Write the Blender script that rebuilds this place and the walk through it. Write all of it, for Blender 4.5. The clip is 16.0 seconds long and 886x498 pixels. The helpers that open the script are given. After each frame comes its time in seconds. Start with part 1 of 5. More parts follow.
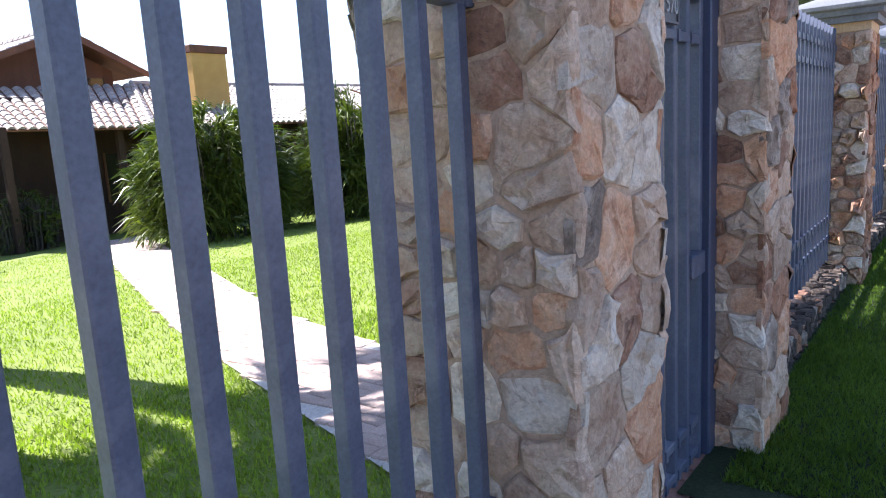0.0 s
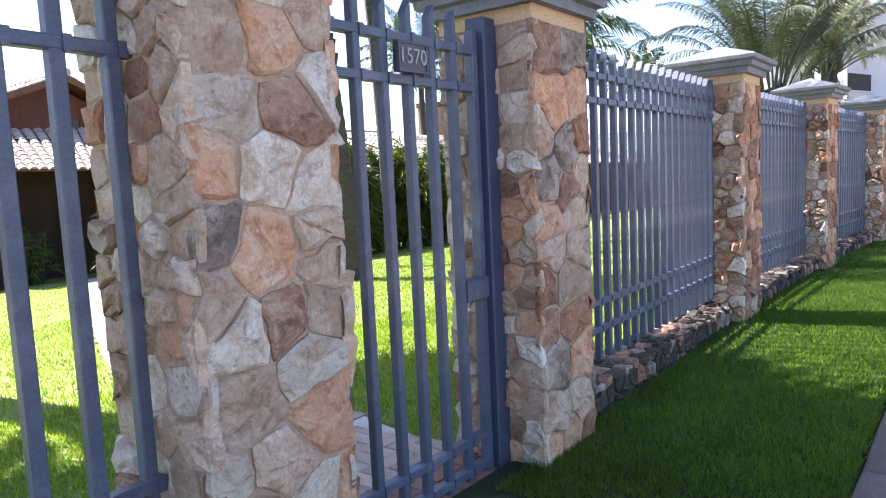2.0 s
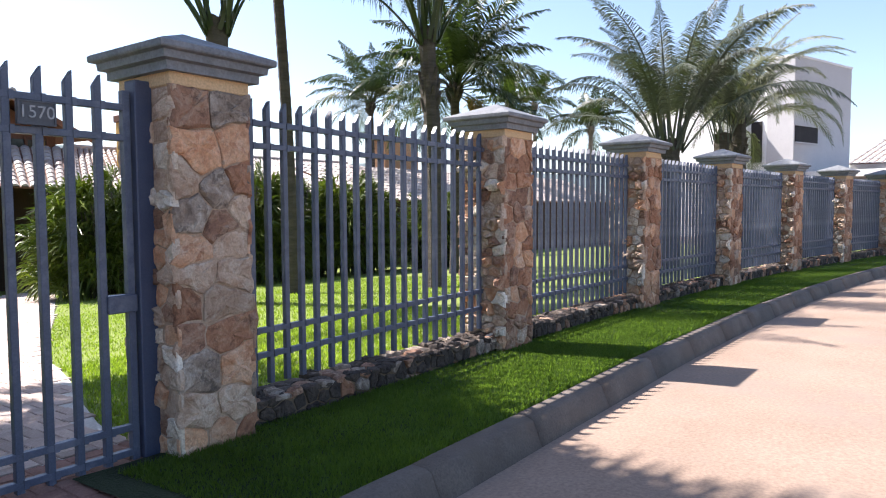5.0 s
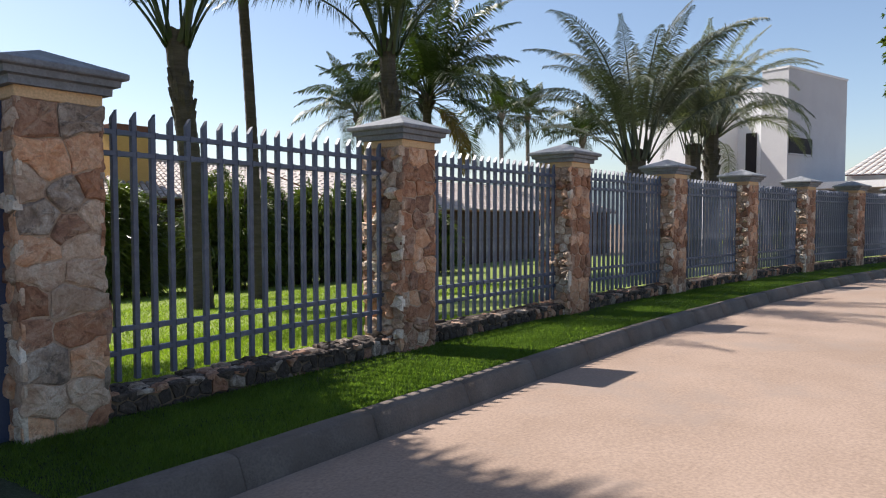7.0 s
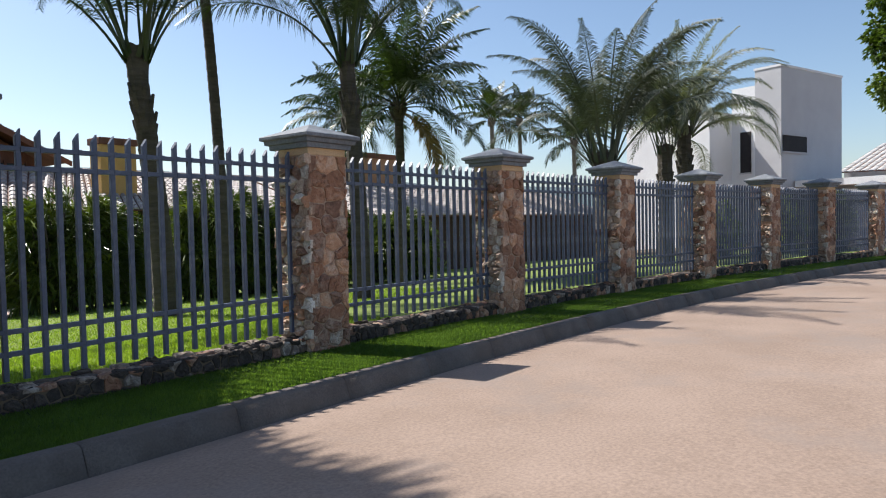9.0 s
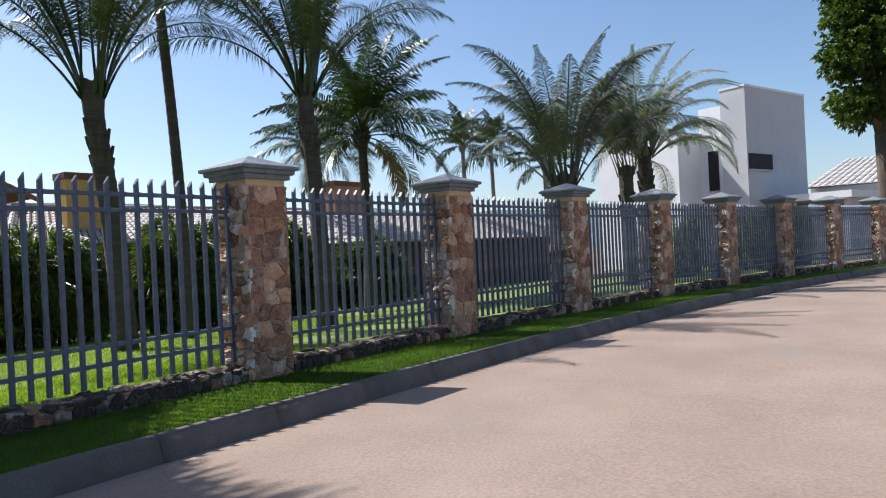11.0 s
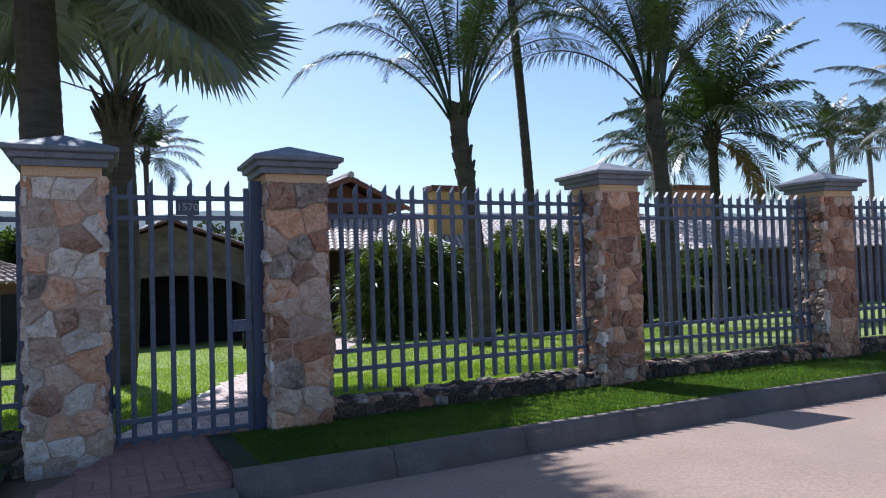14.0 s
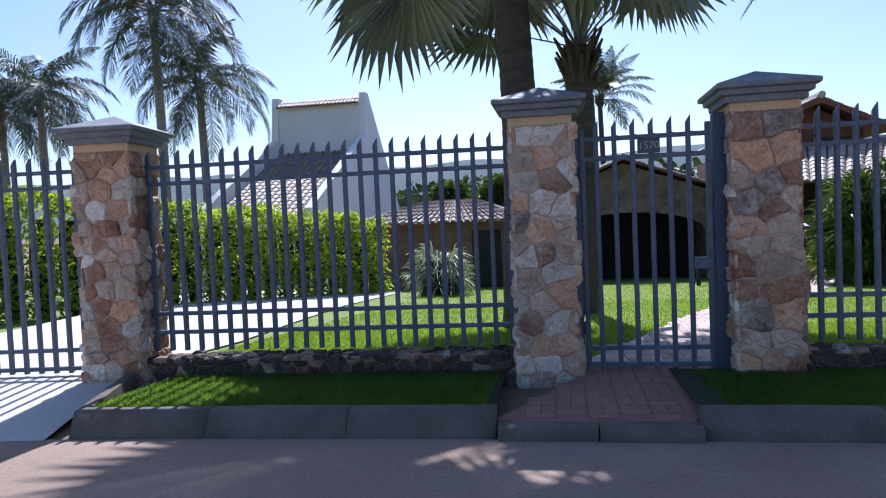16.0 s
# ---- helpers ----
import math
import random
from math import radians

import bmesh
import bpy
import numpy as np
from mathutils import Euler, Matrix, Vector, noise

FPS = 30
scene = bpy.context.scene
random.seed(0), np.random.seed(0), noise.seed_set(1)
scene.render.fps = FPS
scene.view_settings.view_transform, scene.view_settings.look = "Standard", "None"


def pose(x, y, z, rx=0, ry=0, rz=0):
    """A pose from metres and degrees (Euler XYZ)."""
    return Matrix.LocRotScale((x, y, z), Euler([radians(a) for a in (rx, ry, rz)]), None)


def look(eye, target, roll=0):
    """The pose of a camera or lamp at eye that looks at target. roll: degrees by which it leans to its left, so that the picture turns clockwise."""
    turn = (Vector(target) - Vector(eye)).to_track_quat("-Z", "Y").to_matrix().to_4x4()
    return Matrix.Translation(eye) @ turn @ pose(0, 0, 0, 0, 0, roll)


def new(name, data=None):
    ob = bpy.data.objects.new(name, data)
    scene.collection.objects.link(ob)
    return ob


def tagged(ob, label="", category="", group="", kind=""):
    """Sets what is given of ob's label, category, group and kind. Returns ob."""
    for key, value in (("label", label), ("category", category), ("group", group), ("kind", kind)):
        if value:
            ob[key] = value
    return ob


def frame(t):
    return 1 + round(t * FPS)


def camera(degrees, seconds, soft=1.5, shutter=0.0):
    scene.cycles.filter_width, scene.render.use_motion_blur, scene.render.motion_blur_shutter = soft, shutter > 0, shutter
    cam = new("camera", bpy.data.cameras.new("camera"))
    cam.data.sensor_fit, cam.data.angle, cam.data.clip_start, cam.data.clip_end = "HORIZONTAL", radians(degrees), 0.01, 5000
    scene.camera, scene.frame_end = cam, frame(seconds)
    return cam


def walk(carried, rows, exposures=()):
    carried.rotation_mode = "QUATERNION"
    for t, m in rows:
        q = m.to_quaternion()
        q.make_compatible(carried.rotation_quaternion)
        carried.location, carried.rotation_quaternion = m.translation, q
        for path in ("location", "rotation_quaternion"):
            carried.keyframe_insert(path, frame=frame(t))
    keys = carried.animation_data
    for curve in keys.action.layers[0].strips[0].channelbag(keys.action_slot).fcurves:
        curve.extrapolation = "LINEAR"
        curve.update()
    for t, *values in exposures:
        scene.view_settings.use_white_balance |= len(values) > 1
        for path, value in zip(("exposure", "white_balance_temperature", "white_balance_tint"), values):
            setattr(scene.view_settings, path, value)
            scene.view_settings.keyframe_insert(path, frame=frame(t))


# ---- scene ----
cam = camera(65.2, 16.0, soft=1.1)
PATH = [
    (0, (-3.176, -0.87, 1.434), (-1.609, 0.325, 1.096), -3.4),
    (0.5, (-3.147, -1.027, 1.441), (-1.543, 0.153, 1.257), -2.5),
    (1, (-2.996, -1.224, 1.41), (-1.401, -0.032, 1.224), -2.3),
    (1.5, (-2.898, -1.434, 1.415), (-1.283, -0.264, 1.266), -3.1),
    (2, (-2.872, -1.76, 1.343), (-1.302, -0.538, 1.136), -2.7),
    (2.5, (-2.832, -2.079, 1.342), (-1.217, -0.908, 1.201), -1.9),
    (3, (-2.726, -2.386, 1.38), (-1.123, -1.201, 1.22), -1.3),
    (3.5, (-2.688, -2.734, 1.345), (-1.13, -1.497, 1.141), -1.4),
    (4, (-2.603, -2.985, 1.343), (-0.985, -1.819, 1.184), -1.5),
    (4.5, (-2.473, -3.257, 1.344), (-0.859, -2.083, 1.213), -0.3),
    (6.8, (-1.938, -4.386, 1.305), (-0.333, -3.195, 1.237), -0.7),
    (7, (-1.914, -4.488, 1.31), (-0.318, -3.286, 1.221), -0.0),
    (7.5, (-1.799, -4.735, 1.293), (-0.176, -3.566, 1.263), -0.6),
    (8, (-1.655, -4.999, 1.3), (-0.048, -3.811, 1.228), 0.3),
    (8.5, (-1.587, -5.241, 1.274), (-0.006, -4.018, 1.218), -0.5),
    (9, (-1.497, -5.456, 1.273), (0.081, -4.229, 1.201), -1.2),
    (9.5, (-1.353, -5.606, 1.242), (0.244, -4.403, 1.194), 0.5),
    (10, (-1.297, -5.787, 1.256), (0.307, -4.592, 1.228), -2.8),
    (12.4, (-1.367, -5.887, 1.263), (0.247, -4.706, 1.287), -2.1),
    (12.5, (-1.369, -5.883, 1.268), (0.216, -4.663, 1.289), -2.1),
    (13, (-1.42, -5.874, 1.265), (-0.048, -4.421, 1.343), -1.7),
    (13.5, (-1.428, -5.813, 1.251), (-0.292, -4.168, 1.312), -2.2),
    (14, (-1.439, -5.769, 1.258), (-0.551, -3.978, 1.314), -1.8),
    (14.5, (-1.466, -5.658, 1.27), (-0.833, -3.76, 1.267), -2.5),
    (15, (-1.471, -5.677, 1.259), (-1.117, -3.71, 1.199), -3.2),
    (15.3, (-1.496, -5.679, 1.267), (-1.334, -3.687, 1.185), -2.8),
    (15.5, (-1.497, -5.67, 1.291), (-1.483, -3.671, 1.211), -3.4),
    (16, (-1.522, -5.766, 1.264), (-1.861, -3.797, 1.185), -2.5),
]
walk(cam, [(t, look(eye, target, roll)) for t, eye, target, roll in PATH],
     exposures=[(0, 1.65, 5850, 18), (0.6, 1.92, 5950, 19), (2.5, 2.02, 6100, 18), (4.5, 1.55, 6250, 17), (7, 0.64, 6400, 13), (10, 0.5, 5950, 10), (12.5, 0.46, 5700, 10), (14, 0.5, 5450, 15), (15, 0.55, 5380, 17), (16, 0.55, 5350, 17)])

# ---- world and sun ----
SUN_DIR = Vector((-0.21, 1.866, 2.2)).normalized()
world = bpy.data.worlds.new("sky")
scene.world = world
world.use_nodes = True
wn = world.node_tree
sky = wn.nodes.new("ShaderNodeTexSky")
sky.sky_type = "NISHITA"
sky.sun_disc = False
sky.sun_elevation = math.asin(SUN_DIR.z)
sky.sun_rotation = math.atan2(SUN_DIR.x, SUN_DIR.y)
sky.air_density, sky.dust_density, sky.ozone_density = 1.0, 0.9, 1.0
wn.links.new(sky.outputs["Color"], wn.nodes["Background"].inputs["Color"])
wn.nodes["Background"].inputs["Strength"].default_value = 0.10
sun = new("sun", bpy.data.lights.new("sun", "SUN"))
sun.data.energy, sun.data.angle, sun.data.color = 5.0, radians(0.53), (1.0, 0.94, 0.85)
sun.matrix_world = look((0, 0, 30), Vector((0, 0, 30)) - SUN_DIR)


# ---- materials ----
def mat(name):
    m = bpy.data.materials.new(name)
    m.use_nodes = True
    nt = m.node_tree
    return m, nt, nt.nodes["Principled BSDF"]


def ramp(nt, stops, interp="LINEAR"):
    r = nt.nodes.new("ShaderNodeValToRGB")
    r.color_ramp.interpolation = interp
    els = r.color_ramp.elements
    while len(els) < len(stops):
        els.new(0.5)
    for e, (p, c) in zip(els, stops):
        e.position, e.color = p, (*c, 1)
    return r


def tex(nt, kind="noise", scale=5.0, detail=4.0, rough=0.6, coords="Object", stretch=None):
    tc = nt.nodes.new("ShaderNodeTexCoord")
    out = tc.outputs[coords]
    if stretch:
        mp = nt.nodes.new("ShaderNodeMapping")
        mp.inputs["Scale"].default_value = stretch
        nt.links.new(out, mp.inputs["Vector"])
        out = mp.outputs["Vector"]
    if kind == "noise":
        n = nt.nodes.new("ShaderNodeTexNoise")
        n.inputs["Detail"].default_value, n.inputs["Roughness"].default_value = detail, rough
    else:
        n = nt.nodes.new("ShaderNodeTexVoronoi")
    n.inputs["Scale"].default_value = scale
    nt.links.new(out, n.inputs["Vector"])
    return n


def mixc(nt, a, b, fac, mode="MIX"):
    mx = nt.nodes.new("ShaderNodeMix")
    mx.data_type, mx.blend_type = "RGBA", mode
    for v, sock in ((fac, mx.inputs[0]), (a, mx.inputs[6]), (b, mx.inputs[7])):
        if hasattr(v, "is_linked"):
            nt.links.new(v, sock)
        elif isinstance(v, tuple):
            sock.default_value = (*v, 1)
        else:
            sock.default_value = v
    return mx.outputs[2]


def bump(nt, bsdf, height, strength=0.3, dist=0.01):
    b = nt.nodes.new("ShaderNodeBump")
    b.inputs["Strength"].default_value, b.inputs["Distance"].default_value = strength, dist
    nt.links.new(height, b.inputs["Height"])
    nt.links.new(b.outputs["Normal"], bsdf.inputs["Normal"])


def surface(name, dark, light, scale=4.0, fine=60.0, rough=0.8, bump_s=0.3, bump_d=0.01, stain=None, metal=0.0, stretch=None, vary=0.0, spec=0.5):
    """Two scales of noise between two colours, an optional stain and relief."""
    m, nt, b = mat(name)
    big = tex(nt, "noise", scale, 5, 0.6, stretch=stretch)
    small = tex(nt, "noise", fine, 3, 0.6, stretch=stretch)
    r = ramp(nt, [(0.3, dark), (0.7, light)])
    nt.links.new(big.outputs["Fac"], r.inputs["Fac"])
    grain = ramp(nt, [(0.25, (0.72, 0.72, 0.72)), (0.75, (1.15, 1.15, 1.15))])
    nt.links.new(small.outputs["Fac"], grain.inputs["Fac"])
    col = mixc(nt, r.outputs["Color"], grain.outputs["Color"], 1.0, "MULTIPLY")
    if stain:
        st = tex(nt, "noise", scale * 0.6, 6, 0.7, stretch=stretch)
        sr = ramp(nt, [(0.52, (0, 0, 0)), (0.68, (1, 1, 1))])
        nt.links.new(st.outputs["Fac"], sr.inputs["Fac"])
        col = mixc(nt, col, stain, sr.outputs["Color"])
    if vary:
        oi = nt.nodes.new("ShaderNodeObjectInfo")
        vr = ramp(nt, [(0.0, (1 - vary,) * 3), (1.0, (1 + vary,) * 3)])
        nt.links.new(oi.outputs["Random"], vr.inputs["Fac"])
        col = mixc(nt, col, vr.outputs["Color"], 1.0, "MULTIPLY")
    nt.links.new(col, b.inputs["Base Color"])
    b.inputs["Roughness"].default_value, b.inputs["Metallic"].default_value = rough, metal
    b.inputs["Specular IOR Level"].default_value = spec
    bump(nt, b, small.outputs["Fac"], bump_s, bump_d)
    return m


def leaf(name, dark, light, trans=0.35, rough=0.45, scale=3.0):
    """Leaf: gloss on a diffuse sheet that lets part of the light through."""
    m, nt, b = mat(name)
    geo = nt.nodes.new("ShaderNodeNewGeometry")
    big = tex(nt, "noise", scale, 3, 0.6)
    r = ramp(nt, [(0.25, dark), (0.75, light)])
    isl = ramp(nt, [(0.0, (0.65, 0.68, 0.6)), (1.0, (1.3, 1.25, 1.2))])
    nt.links.new(geo.outputs["Random Per Island"], isl.inputs["Fac"])
    nt.links.new(big.outputs["Fac"], r.inputs["Fac"])
    col = mixc(nt, r.outputs["Color"], isl.outputs["Color"], 1.0, "MULTIPLY")
    nt.links.new(col, b.inputs["Base Color"])
    b.inputs["Roughness"].default_value = rough
    tr = nt.nodes.new("ShaderNodeBsdfTranslucent")
    tcol = mixc(nt, col, (1.5, 1.7, 0.5), 1.0, "MULTIPLY")
    nt.links.new(tcol, tr.inputs["Color"])
    mx = nt.nodes.new("ShaderNodeMixShader")
    mx.inputs[0].default_value = trans
    out = nt.nodes["Material Output"]
    nt.links.new(b.outputs[0], mx.inputs[1])
    nt.links.new(tr.outputs[0], mx.inputs[2])
    nt.links.new(mx.outputs[0], out.inputs["Surface"])
    return m


def stone(name, a, b_, c, vein):
    """Rough field stone: cloudy body colour, crust, dark specks, cracks."""
    m, nt, b = mat(name)
    oi = nt.nodes.new("ShaderNodeObjectInfo")
    tc = nt.nodes.new("ShaderNodeTexCoord")
    off = nt.nodes.new("ShaderNodeVectorMath")
    off.operation = "MULTIPLY_ADD"
    nt.links.new(tc.outputs["Object"], off.inputs[0])
    off.inputs[1].default_value = (1, 1, 1)
    nt.links.new(oi.outputs["Random"], off.inputs[2])
    def nz(scale, detail, rough):
        n = nt.nodes.new("ShaderNodeTexNoise")
        n.inputs["Scale"].default_value, n.inputs["Detail"].default_value, n.inputs["Roughness"].default_value = scale, detail, rough
        n.inputs["Distortion"].default_value = 0.6
        nt.links.new(off.outputs[0], n.inputs["Vector"])
        return n
    n1, n2, n3 = nz(6, 7, 0.7), nz(15, 7, 0.72), nz(70, 4, 0.6)
    r = ramp(nt, [(0.32, a), (0.5, b_), (0.68, c)])
    nt.links.new(n1.outputs["Fac"], r.inputs["Fac"])
    vr = ramp(nt, [(0.40, (1, 1, 1)), (0.47, (0, 0, 0))])
    nt.links.new(n2.outputs["Fac"], vr.inputs["Fac"])
    half = nt.nodes.new("ShaderNodeMath")
    half.operation = "MULTIPLY"
    half.inputs[1].default_value = 0.6
    nt.links.new(vr.outputs["Color"], half.inputs[0])
    col = mixc(nt, r.outputs["Color"], vein, half.outputs[0])
    g = ramp(nt, [(0.25, (0.7, 0.7, 0.7)), (0.75, (1.15, 1.15, 1.15))])
    nt.links.new(n3.outputs["Fac"], g.inputs["Fac"])
    col = mixc(nt, col, g.outputs["Color"], 1.0, "MULTIPLY")
    rv = ramp(nt, [(0, (0.8, 0.78, 0.76)), (1, (1.15, 1.13, 1.1))])
    nt.links.new(oi.outputs["Random"], rv.inputs["Fac"])
    col = mixc(nt, col, rv.outputs["Color"], 1.0, "MULTIPLY")
    nt.links.new(col, b.inputs["Base Color"])
    b.inputs["Roughness"].default_value = 0.82
    add = nt.nodes.new("ShaderNodeMath")
    add.operation = "ADD"
    nt.links.new(n2.outputs["Fac"], add.inputs[0])
    soften = nt.nodes.new("ShaderNodeMath")
    soften.operation = "MULTIPLY"
    soften.inputs[1].default_value = 0.3
    nt.links.new(n3.outputs["Fac"], soften.inputs[0])
    nt.links.new(soften.outputs[0], add.inputs[1])
    bump(nt, b, add.outputs[0], 0.9, 0.018)
    return m


STONES = [
    stone("stone_white", (0.54, 0.40, 0.28), (0.74, 0.65, 0.54), (0.83, 0.78, 0.71), (0.42, 0.30, 0.22)),
    stone("stone_tan", (0.45, 0.30, 0.20), (0.58, 0.43, 0.32), (0.70, 0.60, 0.49), (0.34, 0.20, 0.13)),
    stone("stone_orange", (0.55, 0.27, 0.14), (0.66, 0.40, 0.25), (0.72, 0.55, 0.42), (0.44, 0.18, 0.09)),
    stone("stone_brown", (0.20, 0.10, 0.065), (0.36, 0.20, 0.13), (0.52, 0.38, 0.28), (0.12, 0.06, 0.04)),
    stone("stone_dark", (0.12, 0.09, 0.075), (0.30, 0.23, 0.18), (0.56, 0.49, 0.42), (0.07, 0.055, 0.045)),
    # near-black stone for the low wall, its shade put into the colour
    stone("stone_shaded", (0.035, 0.022, 0.018), (0.065, 0.048, 0.038), (0.15, 0.11, 0.085), (0.02, 0.016, 0.014)),
    stone("stone_terracotta", (0.27, 0.12, 0.065), (0.40, 0.20, 0.115), (0.52, 0.34, 0.23), (0.16, 0.07, 0.04)),
]
M_MORTAR = surface("mortar", (0.42, 0.29, 0.205), (0.55, 0.41, 0.30), 9, 90, 0.95, 0.6, 0.01)
M_PLASTER = surface("neck_plaster", (0.60, 0.40, 0.22), (0.68, 0.48, 0.28), 5, 80, 0.9, 0.3, 0.004)
M_CAP = surface("cap_paint", (0.15, 0.16, 0.175), (0.22, 0.23, 0.25), 5, 60, 0.7, 0.35, 0.006, stain=(0.26, 0.27, 0.28))
M_STEEL = surface("painted_steel", (0.07, 0.086, 0.135), (0.10, 0.117, 0.17), 6, 120, 0.42, 0.12, 0.002, stain=(0.16, 0.17, 0.22))
M_POST = surface("dark_post_paint", (0.045, 0.06, 0.115), (0.07, 0.085, 0.14), 6, 120, 0.45, 0.1, 0.002)
M_ROAD = surface("road_surface", (0.265, 0.187, 0.137), (0.35, 0.255, 0.195), 0.7, 45, 0.95, 0.25, 0.004, stain=(0.255, 0.20, 0.165))
M_KERB = surface("kerb_concrete", (0.105, 0.083, 0.068), (0.18, 0.147, 0.123), 3, 70, 0.9, 0.5, 0.008, stain=(0.12, 0.095, 0.075))
M_CONC = surface("pale_concrete", (0.52, 0.49, 0.45), (0.62, 0.59, 0.55), 1.2, 50, 0.9, 0.3, 0.005)
M_EARTH = surface("earth", (0.16, 0.11, 0.07), (0.24, 0.17, 0.11), 0.5, 20, 0.98, 0.6, 0.02)
# far darker than lawn_turf: verge shade put into the colour
M_TURF = surface("shade_dark_turf", (0.016, 0.028, 0.007), (0.026, 0.044, 0.010), 2.5, 55, 0.95, 0.8, 0.02)
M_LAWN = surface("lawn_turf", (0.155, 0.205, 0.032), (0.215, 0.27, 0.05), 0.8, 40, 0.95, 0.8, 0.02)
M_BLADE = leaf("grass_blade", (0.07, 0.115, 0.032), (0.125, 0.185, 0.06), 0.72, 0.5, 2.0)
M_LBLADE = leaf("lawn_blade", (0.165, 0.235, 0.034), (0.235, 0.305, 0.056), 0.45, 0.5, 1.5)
M_BRICK = surface("path_brick", (0.25, 0.125, 0.095), (0.33, 0.185, 0.145), 3, 60, 0.9, 0.5, 0.006, vary=0.1)
M_BRICKDUST = surface("red_brick_dust", (0.24, 0.125, 0.095), (0.30, 0.17, 0.13), 4, 70, 0.95, 0.5, 0.005)
# paler copy of the brick: strong sunlight put into the colour
M_PALE_BRICK = surface("sunlit_pale_brick", (0.40, 0.29, 0.24), (0.56, 0.45, 0.39), 3, 60, 0.9, 0.5, 0.006, vary=0.2)
M_TRUNK = surface("palm_trunk", (0.055, 0.045, 0.035), (0.12, 0.10, 0.08), 3, 35, 0.95, 0.8, 0.03, stretch=(1, 1, 5))
M_TRUNK_PALE = surface("ringed_pale_trunk", (0.20, 0.17, 0.14), (0.32, 0.28, 0.24), 3, 30, 0.9, 0.7, 0.02, stretch=(1, 1, 6))
M_FROND = leaf("palm_frond", (0.024, 0.042, 0.014), (0.058, 0.085, 0.028), 0.20, 0.38, 1.0)
M_FROND_GREY = leaf("grey_palm_frond", (0.042, 0.054, 0.040), (0.10, 0.117, 0.088), 0.12, 0.55, 1.0)
M_FROND_SILVER = leaf("silvery_frond", (0.13, 0.14, 0.11), (0.24, 0.25, 0.20), 0.2, 0.55, 1.0)
M_FROND_DRY = leaf("dry_frond", (0.16, 0.10, 0.04), (0.28, 0.19, 0.08), 0.3, 0.6, 1.0)
M_FAN = leaf("fan_leaf", (0.14, 0.165, 0.155), (0.22, 0.25, 0.24), 0.1, 0.4, 1.0)
M_SHRUB = leaf("shrub_leaf", (0.022, 0.045, 0.008), (0.15, 0.19, 0.03), 0.2, 0.4, 1.2)
M_HEDGE = leaf("hedge_leaf", (0.20, 0.24, 0.05), (0.38, 0.41, 0.11), 0.62, 0.5, 1.5)
M_AGAVE = leaf("silver_leaf", (0.28, 0.30, 0.26), (0.42, 0.44, 0.38), 0.15, 0.5, 2.0)
M_TREE = leaf("tree_leaf", (0.04, 0.075, 0.018), (0.12, 0.16, 0.035), 0.35, 0.45, 0.8)
M_BARK = surface("bark", (0.07, 0.05, 0.035), (0.14, 0.10, 0.07), 4, 30, 0.95, 0.9, 0.03, stretch=(1, 1, 0.3))
# pale grey puts the sun highlights of the tiles into base colour
M_TILE = surface("roof_tile", (0.33, 0.26, 0.22), (0.52, 0.46, 0.42), 1.5, 25, 0.55, 0.4, 0.01, stain=(0.24, 0.18, 0.15))
M_WOOD = surface("brown_timber", (0.13, 0.05, 0.025), (0.22, 0.09, 0.045), 2, 40, 0.7, 0.3, 0.006, stretch=(1, 1, 0.2))
# brown timber again, with the shade under eaves put into the colour
M_SHADEWOOD = surface("shaded_timber", (0.035, 0.018, 0.012), (0.07, 0.035, 0.02), 2, 40, 0.8, 0.3, 0.006, stretch=(1, 1, 0.2))
M_TILE_BROWN = surface("brown_roof_tile", (0.17, 0.115, 0.09), (0.34, 0.26, 0.21), 1.5, 14, 0.6, 0.5, 0.02, stain=(0.13, 0.09, 0.07))
M_TILE_PALE = surface("pale_roof_tile", (0.50, 0.47, 0.44), (0.62, 0.59, 0.56), 1.5, 25, 0.8, 0.4, 0.01)
M_YELLOW = surface("ochre_render", (0.62, 0.36, 0.10), (0.70, 0.43, 0.14), 2, 60, 0.9, 0.3, 0.005)
M_ORANGE = surface("terracotta_render", (0.42, 0.22, 0.12), (0.50, 0.28, 0.16), 2, 60, 0.9, 0.3, 0.005)
M_WHITE = surface("white_render", (0.78, 0.77, 0.76), (0.85, 0.84, 0.83), 0.6, 40, 0.9, 0.2, 0.005, stain=(0.72, 0.71, 0.70))
# white render greyed: the shaded side of the tower put into colour
M_GREYR = surface("shade_grey_render", (0.50, 0.49, 0.50), (0.58, 0.57, 0.57), 0.5, 40, 0.9, 0.2, 0.005)
# near black; in openings and the hedge it stands for shade inside
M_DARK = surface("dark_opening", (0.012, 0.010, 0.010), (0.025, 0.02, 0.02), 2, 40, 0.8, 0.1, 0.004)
M_SHEDBRICK = surface("brown_brick", (0.16, 0.085, 0.06), (0.24, 0.14, 0.10), 3, 30, 0.9, 0.5, 0.008)
M_RUBBLE = surface("rubble_wall", (0.11, 0.08, 0.06), (0.26, 0.20, 0.15), 2.5, 18, 0.95, 0.9, 0.03)
# bluish grey woods: distance haze painted into the colour
M_HILL = surface("hazed_hill_woods", (0.10, 0.14, 0.15), (0.16, 0.20, 0.20), 0.02, 0.3, 1.0, 0.3, 0.5)
M_WOODS = leaf("far_woods_leaf", (0.03, 0.05, 0.025), (0.07, 0.09, 0.045), 0.2, 0.6, 0.2)
M_PLAQUE = surface("plaque_metal", (0.06, 0.065, 0.08), (0.09, 0.095, 0.11), 20, 200, 0.5, 0.2, 0.002)
M_DIGIT = surface("worn_digit_paint", (0.30, 0.31, 0.32), (0.42, 0.43, 0.44), 40, 200, 0.6, 0.1, 0.001)
